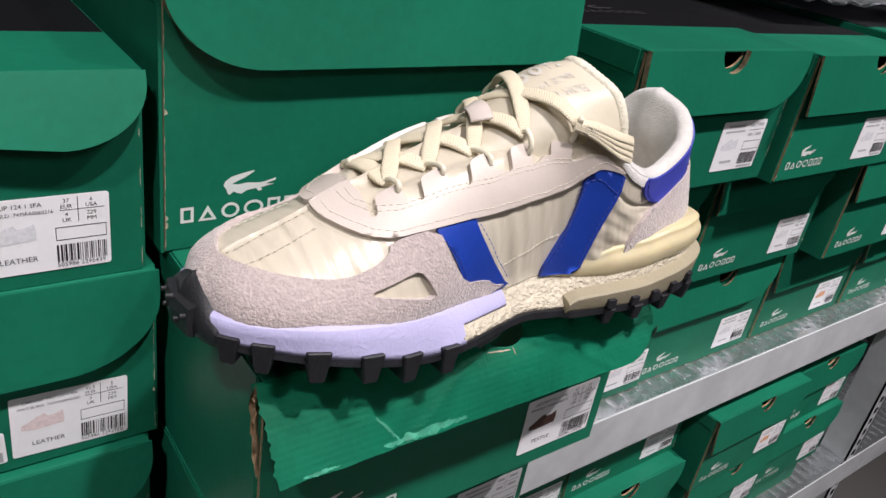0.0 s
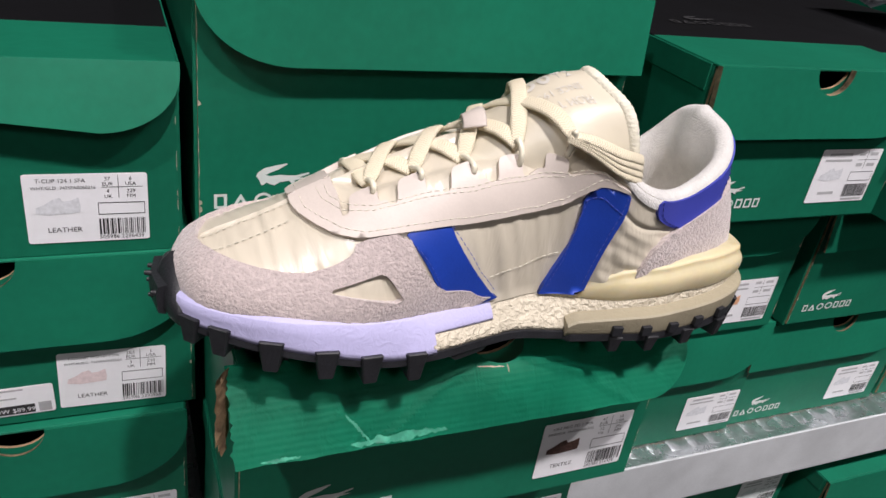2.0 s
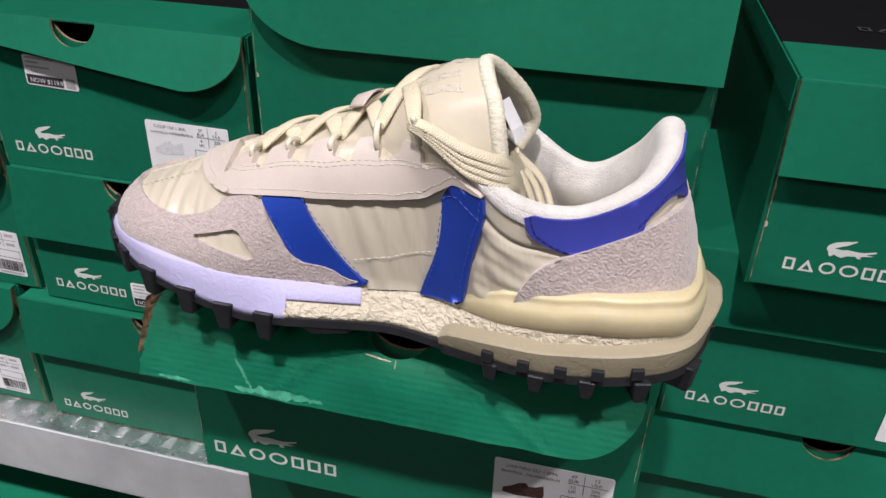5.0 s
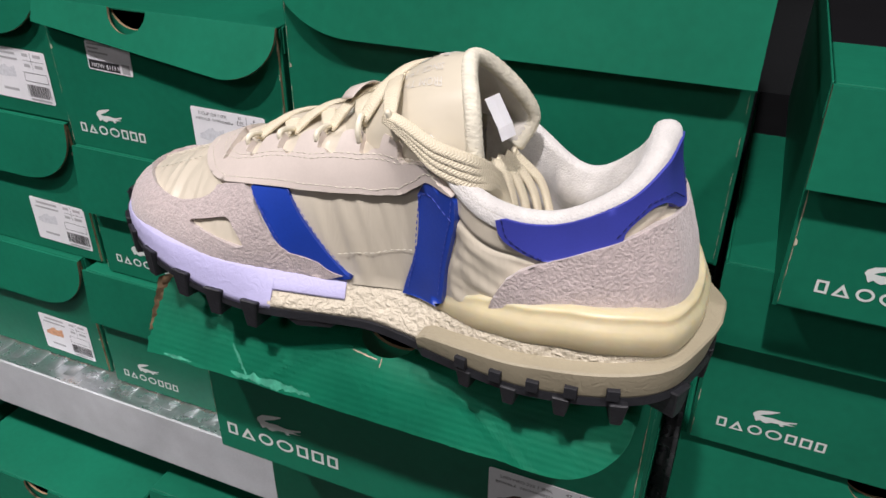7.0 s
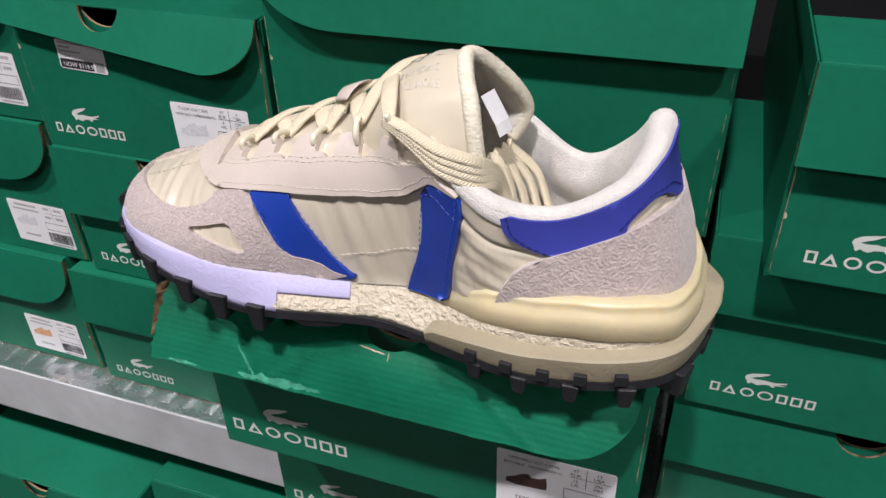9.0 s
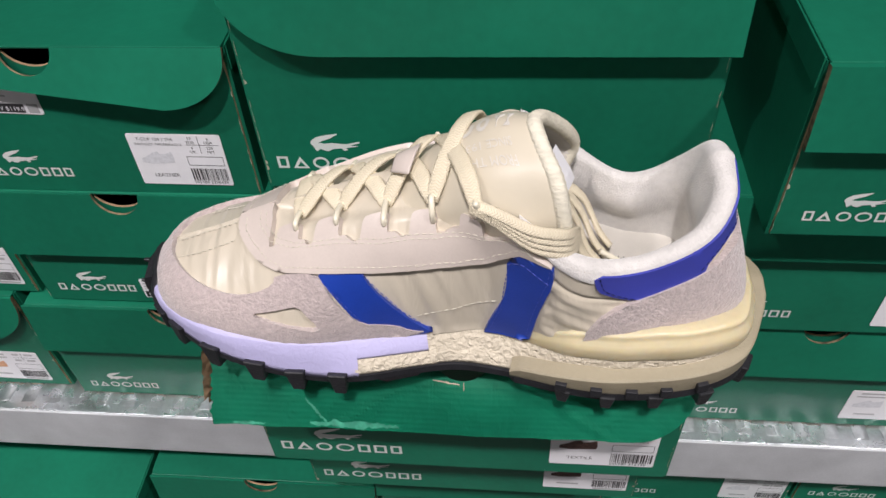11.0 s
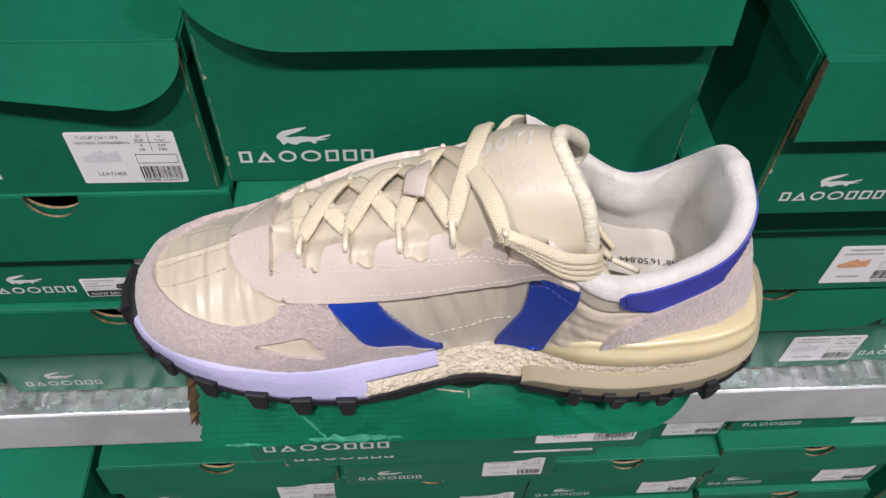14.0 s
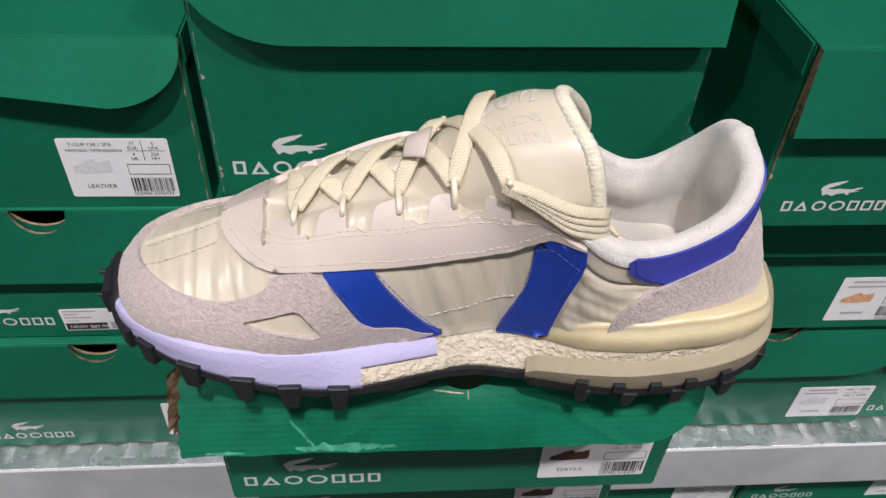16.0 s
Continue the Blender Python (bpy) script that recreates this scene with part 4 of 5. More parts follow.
# heel: blue cap and suede counter
blue = [(0.314, 0.995), (0.3066, 0.8497), (0.2785, 0.757), (0.2495, 0.675), (0.170, 0.66), (0.160, 0.765), (0.157, 0.800), (0.140, 0.832), (0.107, 0.834), (0.071, 0.775), (0.040, 0.668), (0.016, 0.62), (0.0, 0.59)]
blue_top = [(0, 0.985), (0.0774, 0.995), (0.1324, 0.995), (0.1823, 0.995), (0.212, 0.995), (0.2504, 0.995)]
neg = lambda line: [(-s, h) for s, h in line]
cap = panel("heel_cap", blue + neg(blue)[::-1][1:] + neg(blue_top)[::-1] + blue_top[1:], BLUE_HEEL, 0.0010, soft=1, step=0.0035, label="violet-blue leather heel cap")
stitches("stitching", [q([(0.3054, 0.9878), (0.2985, 0.8714), (0.2742, 0.7742), (0.2474, 0.6873)]) for q in (lambda v: v, neg)]
         + [q([(0.1707, 0.7871), (0.151, 0.8505), (0.1165, 0.8804), (0.0519, 0.7881), (0.012, 0.6658)]) for q in (lambda v: v, neg)], NAVY_THREAD, 0.0014, cap)
counter = [(0.307, 0.1134), (0.3024, 0.2582), (0.2859, 0.5277), (0.2503, 0.684), (0.206, 0.745), (0.166, 0.748), (0.120, 0.735), (0.046, 0.650), (0.0, 0.600)]
panel("heel_counter", counter + neg(counter)[::-1][1:] + [(-0.2, 0), (0, 0), (0.2, 0)], SUEDE, 0.0019, soft=1, step=0.0032, label="grey-lilac suede heel counter", rough=0.00022)


# collar lining: rolled rim, padded inside
def collar():
    bm = bmesh.new()
    n = 120
    rows = []
    for i in range(n + 1):
        s = -0.40 + 0.80 * i / n
        top = last_point(s, 1.0)
        heel = max(0.0, 1 - abs(s) / 0.16)
        inn = np.array([min(max(top[0], 0.19), 0.322) - top[0], MIDLINE - top[1], 0.0])
        inn /= np.linalg.norm(inn)
        r = 0.0042 + 0.0012 * heel
        start = on_last(s, 0.965, 0.0009)
        c = top + inn * (r + 0.0002) + np.array([0, 0, -0.001])
        row = [on_last(s, 0.91, 0.0002), start]
        for k in range(9):
            a = math.pi * (1 - k / 8)
            row.append(c + inn * (math.cos(a) * r * 1.06) + np.array([0, 0, math.sin(a) * r]))
        floor_z = 1.133
        for k in range(1, 9):
            u = k / 8
            bulge = math.sin(math.pi * min(1, u * 1.6)) * (0.0045 if abs(s) < 0.3 else 0.002)
            z = c[2] + (floor_z - c[2]) * u
            row.append(c + inn * (r + bulge - 0.003 * u) + np.array([0, 0, z - c[2]]))
        rows.append([bm.verts.new(rel(p)) for p in row])
    for a, b in zip(rows, rows[1:]):
        for j in range(len(a) - 1):
            bm.faces.new((a[j], b[j], b[j + 1], a[j + 1]))
    bmesh.ops.recalc_face_normals(bm, faces=bm.faces[:])
    return part("collar_lining", bm, TERRY, shoe, "fluffy white terry collar lining", smooth=True)


collar()
bm = bmesh.new()
ring = []
for i in range(60):
    s = 2 * i / 60
    p = last_point(s, 0.12)
    ring.append(bm.verts.new(rel((p[0] + (0.235 - p[0]) * 0.03, MIDLINE + (p[1] - MIDLINE) * 0.93, 1.135 if p[0] > 0.2 else 1.133))))
bm.faces.new(ring)
bmesh.ops.recalc_face_normals(bm, faces=bm.faces[:])
insole = part("insole", bm, INSOLE, shoe, "off-white insole with small print")
bm = bmesh.new()
text_into(bm, "N48\u00b016'50.844\" E4", 0, 0, 0.0052, m=Matrix.Translation(rel((0.352, 0.2605, 1.1356))) @ pose(0, 0, 0, 0, 0, 172) @ pose(0, 0, 0, -90, 0, 0))
part("insole_print", bm, INK, insole)


# ---- tongue ----
TONGUE_FRONT = [(0.226, 0.237, 1.1755), (0.222, 0.243, 1.1825), (0.220, 0.251, 1.1870), (0.220, 0.260, 1.1890), (0.220, 0.268, 1.1880), (0.221, 0.276, 1.1845), (0.222, 0.283, 1.1795), (0.223, 0.287, 1.1755)]
TONGUE_MID = [(0.266, 0.2260, 1.187), (0.262, 0.2290, 1.1985), (0.258, 0.2380, 1.2070), (0.2555, 0.2490, 1.2115), (0.2550, 0.2590, 1.2140), (0.258, 0.2690, 1.2120), (0.263, 0.2800, 1.205), (0.268, 0.2885, 1.197), (0.272, 0.292, 1.188)]
TONGUE_REAR = [(0.2905, 0.2260, 1.182), (0.2890, 0.2245, 1.1960), (0.2848, 0.2305, 1.2125), (0.2785, 0.2440, 1.2205), (0.2760, 0.2560, 1.2235), (0.2810, 0.2665, 1.2185), (0.2915, 0.2770, 1.2045), (0.2960, 0.2848, 1.1900), (0.2905, 0.2820, 1.1755)]


def tongue_point(u, v, off=0.0):
    q = (v + 1) / 2

    def at(u, q):
        q = min(max(q, 0.0), 1.0)
        return spline([spline(TONGUE_FRONT, q), spline(TONGUE_MID, q), spline(TONGUE_REAR, q)], u)
    p = at(u, q)
    if off:
        e = 0.01
        n = np.cross(at(min(u + e, 1), q) - at(max(u - e, 0), q), at(u, q + e) - at(u, q - e))
        n /= np.linalg.norm(n) + 1e-12
        p = p + n * off
    return p


def tongue():
    bm = bmesh.new()
    nu, nv = 26, 40
    grids = []
    for off, bul in ((0.0, 0.0022), (-0.0055, 0.0)):
        g = []
        for i in range(nu + 1):
            row = []
            for j in range(nv + 1):
                u, v = i / nu, -1 + 2 * j / nv
                puff = bul * math.sin(math.pi * min(1, u)) * (1 - v * v) + 0.0005 * noise.noise(Vector((u * 3, v * 4, 1)))
                row.append(bm.verts.new(rel(tongue_point(u, v, off + puff))))
            g.append(row)
        grids.append(g)
    for k, g in enumerate(grids):
        for i in range(nu):
            for j in range(nv):
                f = bm.faces.new((g[i][j], g[i + 1][j], g[i + 1][j + 1], g[i][j + 1]))
                f.material_index = k
    a, b = grids
    for j in range(nv):
        bm.faces.new((a[nu][j], a[nu][j + 1], b[nu][j + 1], b[nu][j]))
    for i in range(nu):
        bm.faces.new((a[i][0], a[i + 1][0], b[i + 1][0], b[i][0]))
        bm.faces.new((a[i][nv], a[i + 1][nv], b[i + 1][nv], b[i][nv]))
    bmesh.ops.recalc_face_normals(bm, faces=bm.faces[:])
    return part("tongue", bm, [TONGUE_SATIN, INSOLE], shoe, "padded cream satin tongue", smooth=True)


tongue_ob = tongue()


def tube(bm, pts, r, sides=8, closed=False, flat=1.0, up=None):
    """Sweep along pts; flat squeezes it across, up: the flat side's normal at each point or one for all."""
    pts = [np.array(p, float) for p in pts]
    uv = bm.loops.layers.uv.verify()
    rings, run = [], [0.0]
    for a, b in zip(pts, pts[1:]):
        run.append(run[-1] + float(np.linalg.norm(b - a)))
    for i, p in enumerate(pts):
        d = pts[min(i + 1, len(pts) - 1)] - pts[max(i - 1, 0)]
        d /= np.linalg.norm(d) + 1e-12
        n = np.array(up[i] if isinstance(up, list) else (up if up is not None else (0.2, -0.4, 1.0)), float)
        side = np.cross(d, n)
        side /= np.linalg.norm(side) + 1e-12
        n = np.cross(side, d)
        rr = r[i] if isinstance(r, (list, tuple)) else r
        ring = []
        for k in range(sides):
            a = 2 * math.pi * k / sides
            ca, sa = math.cos(a), math.sin(a)
            if flat != 1.0:
                ca = math.copysign(abs(ca) ** 0.6, ca)
                sa = math.copysign(abs(sa) ** 0.6, sa)
            ring.append(bm.verts.new(rel(p + side * ca * rr + n * sa * rr * flat)))
        rings.append(ring)
    for i in range(len(rings) - 1):
        a, b = rings[i], rings[i + 1]
        for k in range(sides):
            f = bm.faces.new((a[k], a[(k + 1) % sides], b[(k + 1) % sides], b[k]))
            for lp, (q, w) in zip(f.loops, ((i, k), (i, k + 1), (i + 1, k + 1), (i + 1, k))):
                lp[uv].uv = (run[q], w / sides)
    bm.faces.new(rings[0][::-1])
    bm.faces.new(rings[-1])
    bmesh.ops.recalc_face_normals(bm, faces=bm.faces[:])


def smooth_path(keys, n):
    return [spline(keys, i / n) for i in range(n + 1)]


bm = bmesh.new()
tube(bm, [tongue_point(1.0, -1 + 2 * j / 90, -0.0022) for j in range(91)], [0.0034 + (0.00025 if j % 2 else 0) for j in range(91)], 10)
part("binding", bm, BINDING, tongue_ob, "ribbed cream binding", smooth=True)
bm = bmesh.new()
tube(bm, [tongue_point(u, -0.99, -0.002) for u in (0.62, 0.7, 0.78, 0.86, 0.93, 1.0)], 0.0022, 8)
part("side_binding", bm, BINDING, tongue_ob, smooth=True)
# pale print on the tongue: lines that read from the far side, with plain shapes for the mark
def tongue_print(draw, u0, v0):
    flat = bmesh.new()
    draw(flat)
    for v in flat.verts:
        u, w = u0 - v.co.x / 0.064, v0 - v.co.z / 0.043
        off = 0.0022 * math.sin(math.pi * u) * (1 - w * w) + 0.0003 + 0.0005 * noise.noise(Vector((u * 3, w * 4, 1)))
        v.co = rel(tongue_point(u, w, off))
    bmesh.ops.recalc_face_normals(flat, faces=flat.faces[:])
    part("tongue_print", flat, PALE_PRINT, tongue_ob, "pale grey printed lines")


def mark_row(bm):
    x = 0.0
    for w, kind in ((0.0040, 0), (0.0062, 1), (0.0062, 2), (0.0062, 2), (0.0044, 0)):
        st, hh = 0.0019, 0.0085
        if kind == 2:
            mid = (x + w / 2, hh / 2)
            frame_poly(bm, arc(*mid, w / 2, 0, 340, 17, hh / 2), arc(*mid, w / 2 - st, 0, 340, 17, hh / 2 - st))
        elif kind == 1:
            frame_poly(bm, [(x, 0), (x + w, 0), (x + w / 2, hh)], [(x + st * 1.5, st), (x + w - st * 1.5, st), (x + w / 2, hh - st * 2)])
        else:
            frame_poly(bm, [(x, 0), (x + w, 0), (x + w, hh), (x, hh)], [(x + st, st), (x + w - st, st), (x + w - st, hh - st), (x + st, hh - st)])
        x += w + 0.0012


tongue_print(lambda b: text_into(b, "FROM THE", 0, 0, 0.0052), 0.78, -0.34)
tongue_print(lambda b: text_into(b, "SINCE 1933", 0, 0, 0.0052), 0.78, -0.18)
tongue_print(mark_row, 0.78, 0.13)
tongue_print(lambda b: text_into(b, "N48\u00b051'", 0, 0, 0.0052), 0.78, 0.32)
bm = bmesh.new()
tube(bm, [(0.285, 0.2570, 1.206), (0.2885, 0.2560, 1.2005), (0.292, 0.2550, 1.195), (0.294, 0.2545, 1.190)], 0.0048, 4, flat=0.08, up=(1.0, -0.35, 0.2))
part("size_tag", bm, PAPER, tongue_ob, "small white sewn-in tag")


# ---- laces ----
EYE_AT = ((0.678, 0.7679), (0.6236, 0.7412), (0.5618, 0.667), (0.5021, 0.6441), (0.4374, 0.7747))
HOOK_NEAR = ((0.1730, 0.2500, 1.1720), (0.1926, 0.2495, 1.1775), (0.2144, 0.2455, 1.1840), (0.2355, 0.2370, 1.1945), (0.2547, 0.2242, 1.2035))
HOOK_FAR = ((0.1710, 0.2800, 1.1690), (0.1933, 0.2800, 1.1765), (0.2157, 0.2790, 1.1845), (0.2344, 0.2805, 1.1945), (0.2542, 0.2860, 1.2015))


def crown_z(x):
    return float(np.interp(x, (0.15, 0.18, 0.212, 0.225, 0.240, 0.2545, 0.262, 0.28), (1.1630, 1.1760, 1.1880, 1.1950, 1.2050, 1.2145, 1.2175, 1.225)))


def lace_run(a, b, over, width=0.0039):
    """A flat lace from a to b, arched over the tongue."""
    a, b = np.array(a), np.array(b)
    keys, n = [], 7
    for k in range(n):
        u = k / (n - 1)
        p = a + (b - a) * u
        w = math.sin(math.pi * u) ** 0.7
        top = crown_z(p[0]) + 0.0008 + over
        p[2] = p[2] + (max(top, p[2] + 0.001) - p[2]) * w
        keys.append(p)
    path = smooth_path(keys, 26)
    ups = [(-0.35, (p[1] - 0.265) * 26, 1.0) for p in path]
    bm = bmesh.new()
    tube(bm, path, [width * (0.72 + 0.28 * min(1, i / 4, (26 - i) / 4)) for i in range(27)], 12, flat=0.30, up=ups)
    bmesh.ops.recalc_face_normals(bm, faces=bm.faces[:])
    return part("lace", bm, LACE, shoe, "flat woven cream lace", smooth=True)


lace_run(HOOK_NEAR[0], HOOK_FAR[0], 0.0002, 0.0044)
for i in range(4):
    lace_run(HOOK_FAR[i], HOOK_NEAR[i + 1], 0.0003)
    lace_run(HOOK_NEAR[i], HOOK_FAR[i + 1], 0.0024)
for i in range(5):
    for far in (False, True):
        s, h = EYE_AT[i]
        foot = on_last(2 - s if far else s, h - 0.012, 0.0024)
        top = np.array(HOOK_FAR[i] if far else HOOK_NEAR[i])
        out = np.array([0.0, 0.45 if far else -0.45, 0.9])
        if far:
            foot[:2] = top[0], top[1] + 0.006
            foot[2] = min(foot[2], top[2] - 0.003)
        lift = 0.0012 if far else 0.0036
        keys = [foot - out * 0.001, foot + out * lift * 0.7 + (top - foot) * 0.15, foot + (top - foot) * 0.5 + out * lift, top + out * lift * 0.75, top + (top - foot) * 0.16 + out * 0.0006, top + (top - foot) * 0.05 - out * 0.003]
        bm = bmesh.new()
        tube(bm, smooth_path(keys, 18), 0.00135, 8)
        bmesh.ops.recalc_face_normals(bm, faces=bm.faces[:])
        part("lace_hook", bm, HOOK, shoe, "glossy cream lace loop", smooth=True)
# free ends: strands past the last loop and into the shoe
for k in range(4):
    e = np.array(HOOK_NEAR[4])
    d = np.array([0.0003 * k, -0.0004 * k, -0.0030 * k])
    keys = [e + np.array([-0.002, 0.001, 0.0008 - 0.0007 * k]), e + np.array([0.008, -0.0030, -0.0006]) + d * 0.45, np.array([0.2760, 0.2170, 1.1985]) + d * 0.85, np.array([0.2845, 0.2175, 1.1960]) + d,
            np.array([0.2915, 0.2205, 1.1930]) + d, np.array([0.2955, 0.2285, 1.187]) + d * 0.8, np.array([0.2975, 0.239, 1.174]) + d * 0.6, np.array([0.300 + 0.003 * k, 0.250 - 0.004 * k, 1.150])]
    path = smooth_path(keys, 44)
    ups = [(0.10, -1.0, 0.55) if p[0] < 0.291 and p[1] < 0.222 else (1.0, -0.75, 0.40) for p in path]
    bm = bmesh.new()
    tube(bm, path, 0.0024, 10, flat=0.42, up=ups)
    part("lace_end", bm, LACE, shoe, "loose cream lace tucked behind the tongue", smooth=True)
for k in range(4):
    bm = bmesh.new()
    y = 0.258 + 0.0055 * k
    keys = [(0.284 + 0.002 * k, y, 1.176), (0.2915, y + 0.001, 1.173), (0.297 + 0.002 * k, y + 0.002 * (k - 1), 1.161), (0.302 + 0.003 * k, y + 0.001 * k - 0.006, 1.147), (0.308 + 0.003 * k, y - 0.008, 1.141)]
    tube(bm, smooth_path(keys, 26), 0.0032, 10, flat=0.4, up=(1, 0, 0.4))
    bmesh.ops.recalc_face_normals(bm, faces=bm.faces[:])
    part("lace_end", bm, LACE, shoe, "loose cream lace tucked behind the tongue", smooth=True)
bm = bmesh.new()
tube(bm, smooth_path([(0.309, 0.246, 1.158), (0.315, 0.2455, 1.1545), (0.3225, 0.245, 1.150)], 10), 0.0014, 8)
part("aglet", bm, HOOK, shoe, "clear plastic lace tip", smooth=True)
bm = bmesh.new()
keys = [np.array(p) for p in ((0.2205, 0.2510, 1.1975), (0.2215, 0.2545, 1.2000), (0.2225, 0.2590, 1.2012), (0.2235, 0.2635, 1.2005), (0.2240, 0.2670, 1.1980))]
tube(bm, smooth_path(keys, 14), 0.0056, 8, flat=0.10, up=(-0.45, -0.1, 1))
bmesh.ops.recalc_face_normals(bm, faces=bm.faces[:])
part("lace_keeper", bm, LEATHER, shoe, "off-white leather lace keeper", smooth=True)


# ---- sole ----
# heel middle to toe middle on the near side: x, y, lower edge, upper edge of the midsole, and how far its upper edge leans in
SOLE = [
    (0.3820, 0.260, 1.1120, 1.132, 0.002), (0.3805, 0.240, 1.1120, 1.132, 0.002), (0.3720, 0.2190, 1.1112, 1.131, 0.002), (0.350, 0.2095, 1.1085, 1.129, 0.0025),
    (0.320, 0.2080, 1.1050, 1.127, 0.003), (0.295, 0.2105, 1.1052, 1.124, 0.006), (0.270, 0.2175, 1.1032, 1.121, 0.0095), (0.245, 0.2190, 1.1055, 1.1215, 0.0095),
    (0.222, 0.2145, 1.1065, 1.1215, 0.0085), (0.200, 0.2085, 1.1078, 1.1213, 0.0085), (0.178, 0.2083, 1.1068, 1.1230, 0.005), (0.154, 0.2092, 1.1112, 1.1252, 0.0035),
    (0.128, 0.2148, 1.1160, 1.1278, 0.001), (0.1065, 0.2268, 1.1185, 1.128, 0.0), (0.0925, 0.2410, 1.1195, 1.128, 0.0), (0.0880, 0.260, 1.1195, 1.128, 0.0),
]


def sole_at(p, off=0.0):
    """Outline point at p (0 heel, 1 toe; below 0 or above 1 the far side), pushed outwards by off; with lower and upper height."""
    def plain(p):
        far = p < 0 or p > 1
        q = -p if p < 0 else (2 - p if p > 1 else p)
        k = spline(SOLE, q)
        if far:
            k[1] = 2 * MIDLINE - k[1] + 0.006 * math.sin(math.pi * min(1, q * 1.1)) ** 2 - 0.008 * (q / 0.14 * math.exp(1 - q / 0.14)) ** 2 - 0.006 * math.exp(-((q - 0.80) / 0.13) ** 2) * min(1.0, (1 - q) / 0.12)
        return k
    k = plain(p)
    d = plain(p + 0.004)[:2] - plain(p - 0.004)[:2]
    n = np.array([d[1], -d[0]]) / (np.hypot(*d) + 1e-9) * -1
    return np.array([k[0] + n[0] * off, k[1] + n[1] * off]), k[2], k[3]


def sole_band(name, p0, p1, n, profile, mat, label, parent=None, smooth=True, cap=True, sharp=()):
    """Sweep a closed profile of (outwards, height) round the outline; profile(p, low, high) gives its points."""
    bm = bmesh.new()
    rows = []
    for i in range(n + 1):
        p = p0 + (p1 - p0) * i / n
        _, lo, hi = sole_at(p)
        row = []
        for o, z in profile(p, lo, hi):
            xy, _, _ = sole_at(p, o)
            row.append(bm.verts.new(rel((xy[0], xy[1], z))))
        rows.append(row)
    m = len(rows[0])
    for a, b in zip(rows, rows[1:]):
        for j in range(m):
            bm.faces.new((a[j], b[j], b[(j + 1) % m], a[(j + 1) % m]))
    if cap:
        bm.faces.new(rows[0])
        bm.faces.new(rows[-1][::-1])
    for k in sharp:
        for a, b in zip(rows, rows[1:]):
            e = bm.edges.get((a[k], b[k]))
            if e:
                e.smooth = False
    if cap:
        for row in (rows[0], rows[-1]):
            for j in range(m):
                e = bm.edges.get((row[j], row[(j + 1) % m]))
                if e:
                    e.smooth = False
    bmesh.ops.recalc_face_normals(bm, faces=bm.faces[:])
    ob = part(name, bm, mat, parent or shoe, label, smooth=smooth)
    return ob


def x_to_p(x):
    return min((i / 2000 for i in range(2001)), key=lambda p: abs(spline(SOLE, p)[0] - x))


P_CUT, P_STEP, P_KHAKI, P_FOAM = x_to_p(0.1985), x_to_p(0.232), x_to_p(0.2705), x_to_p(0.264)
inner = -0.019


def lean_at(p):
    return spline(SOLE, -p if p < 0 else (2 - p if p > 1 else p))[4]


def side_off(p, u):
    """How far the side of the sole lies inwards at the share u of its height."""
    return -lean_at(p) * u ** 1.3


def foam_core(p, lo, hi):
    return [(-0.0006, lo), (-0.0002, lo + 0.003)] + [(side_off(p, u) - 0.0006, lo + u * (hi - lo)) for u in (0.35, 0.55, 0.75, 0.92)] + [(side_off(p, 1) - 0.002, hi + 0.0005), (inner, hi + 0.001), (inner, lo)]


def foam_low(p, lo, hi):
    top = 0.0080 / (hi - lo)
    return [(0.0, lo), (0.0004, lo + 0.003)] + [(side_off(p, u * top) - 0.0002, lo + u * 0.0080) for u in (0.6, 1.0)] + [(inner, lo + 0.0080), (inner, lo)]


def lavender_band(p, lo, hi):
    return [(0.0012, lo)] + [(side_off(p, u) + 0.0010, lo + u * (hi - lo)) for u in (0.2, 0.4, 0.6, 0.8)] + [(side_off(p, 1), hi), (-0.0015 + side_off(p, 1), hi + 0.0013), (inner, hi + 0.0014), (inner, lo)]


def lavender_wing(p, lo, hi):
    low = 0.0076 / (hi - lo)
    return [(side_off(p, low) + 0.0004, lo + 0.0076)] + [(side_off(p, u) + 0.0008, lo + u * (hi - lo)) for u in (low + 0.08, 0.8)] + [(side_off(p, 1), hi), (-0.0015 + side_off(p, 1), hi + 0.0013), (inner, hi + 0.0014), (inner, lo + 0.0078)]


core = sole_band("midsole", -P_STEP - 0.02, P_STEP + 0.02, 180, foam_core, CREAM_FOAM, "cream pebbled foam midsole")
sole_band("midsole_filler", P_STEP - 0.01, P_CUT + 0.004, 40, foam_low, CREAM_FOAM, "")
sole_band("midsole_filler", 2 - P_CUT - 0.004, 2 - P_STEP + 0.01, 40, foam_low, CREAM_FOAM, "")
sole_band("forefoot_foam", P_CUT, 2 - P_CUT, 150, lavender_band, LAVENDER, "smooth lavender foam round the forefoot", sharp=(5,))
sole_band("foam_wing", P_STEP, P_CUT + 0.003, 30, lavender_wing, LAVENDER, "lavender foam wing")
sole_band("foam_wing", 2 - P_CUT - 0.003, 2 - P_STEP, 30, lavender_wing, LAVENDER, "lavender foam wing")


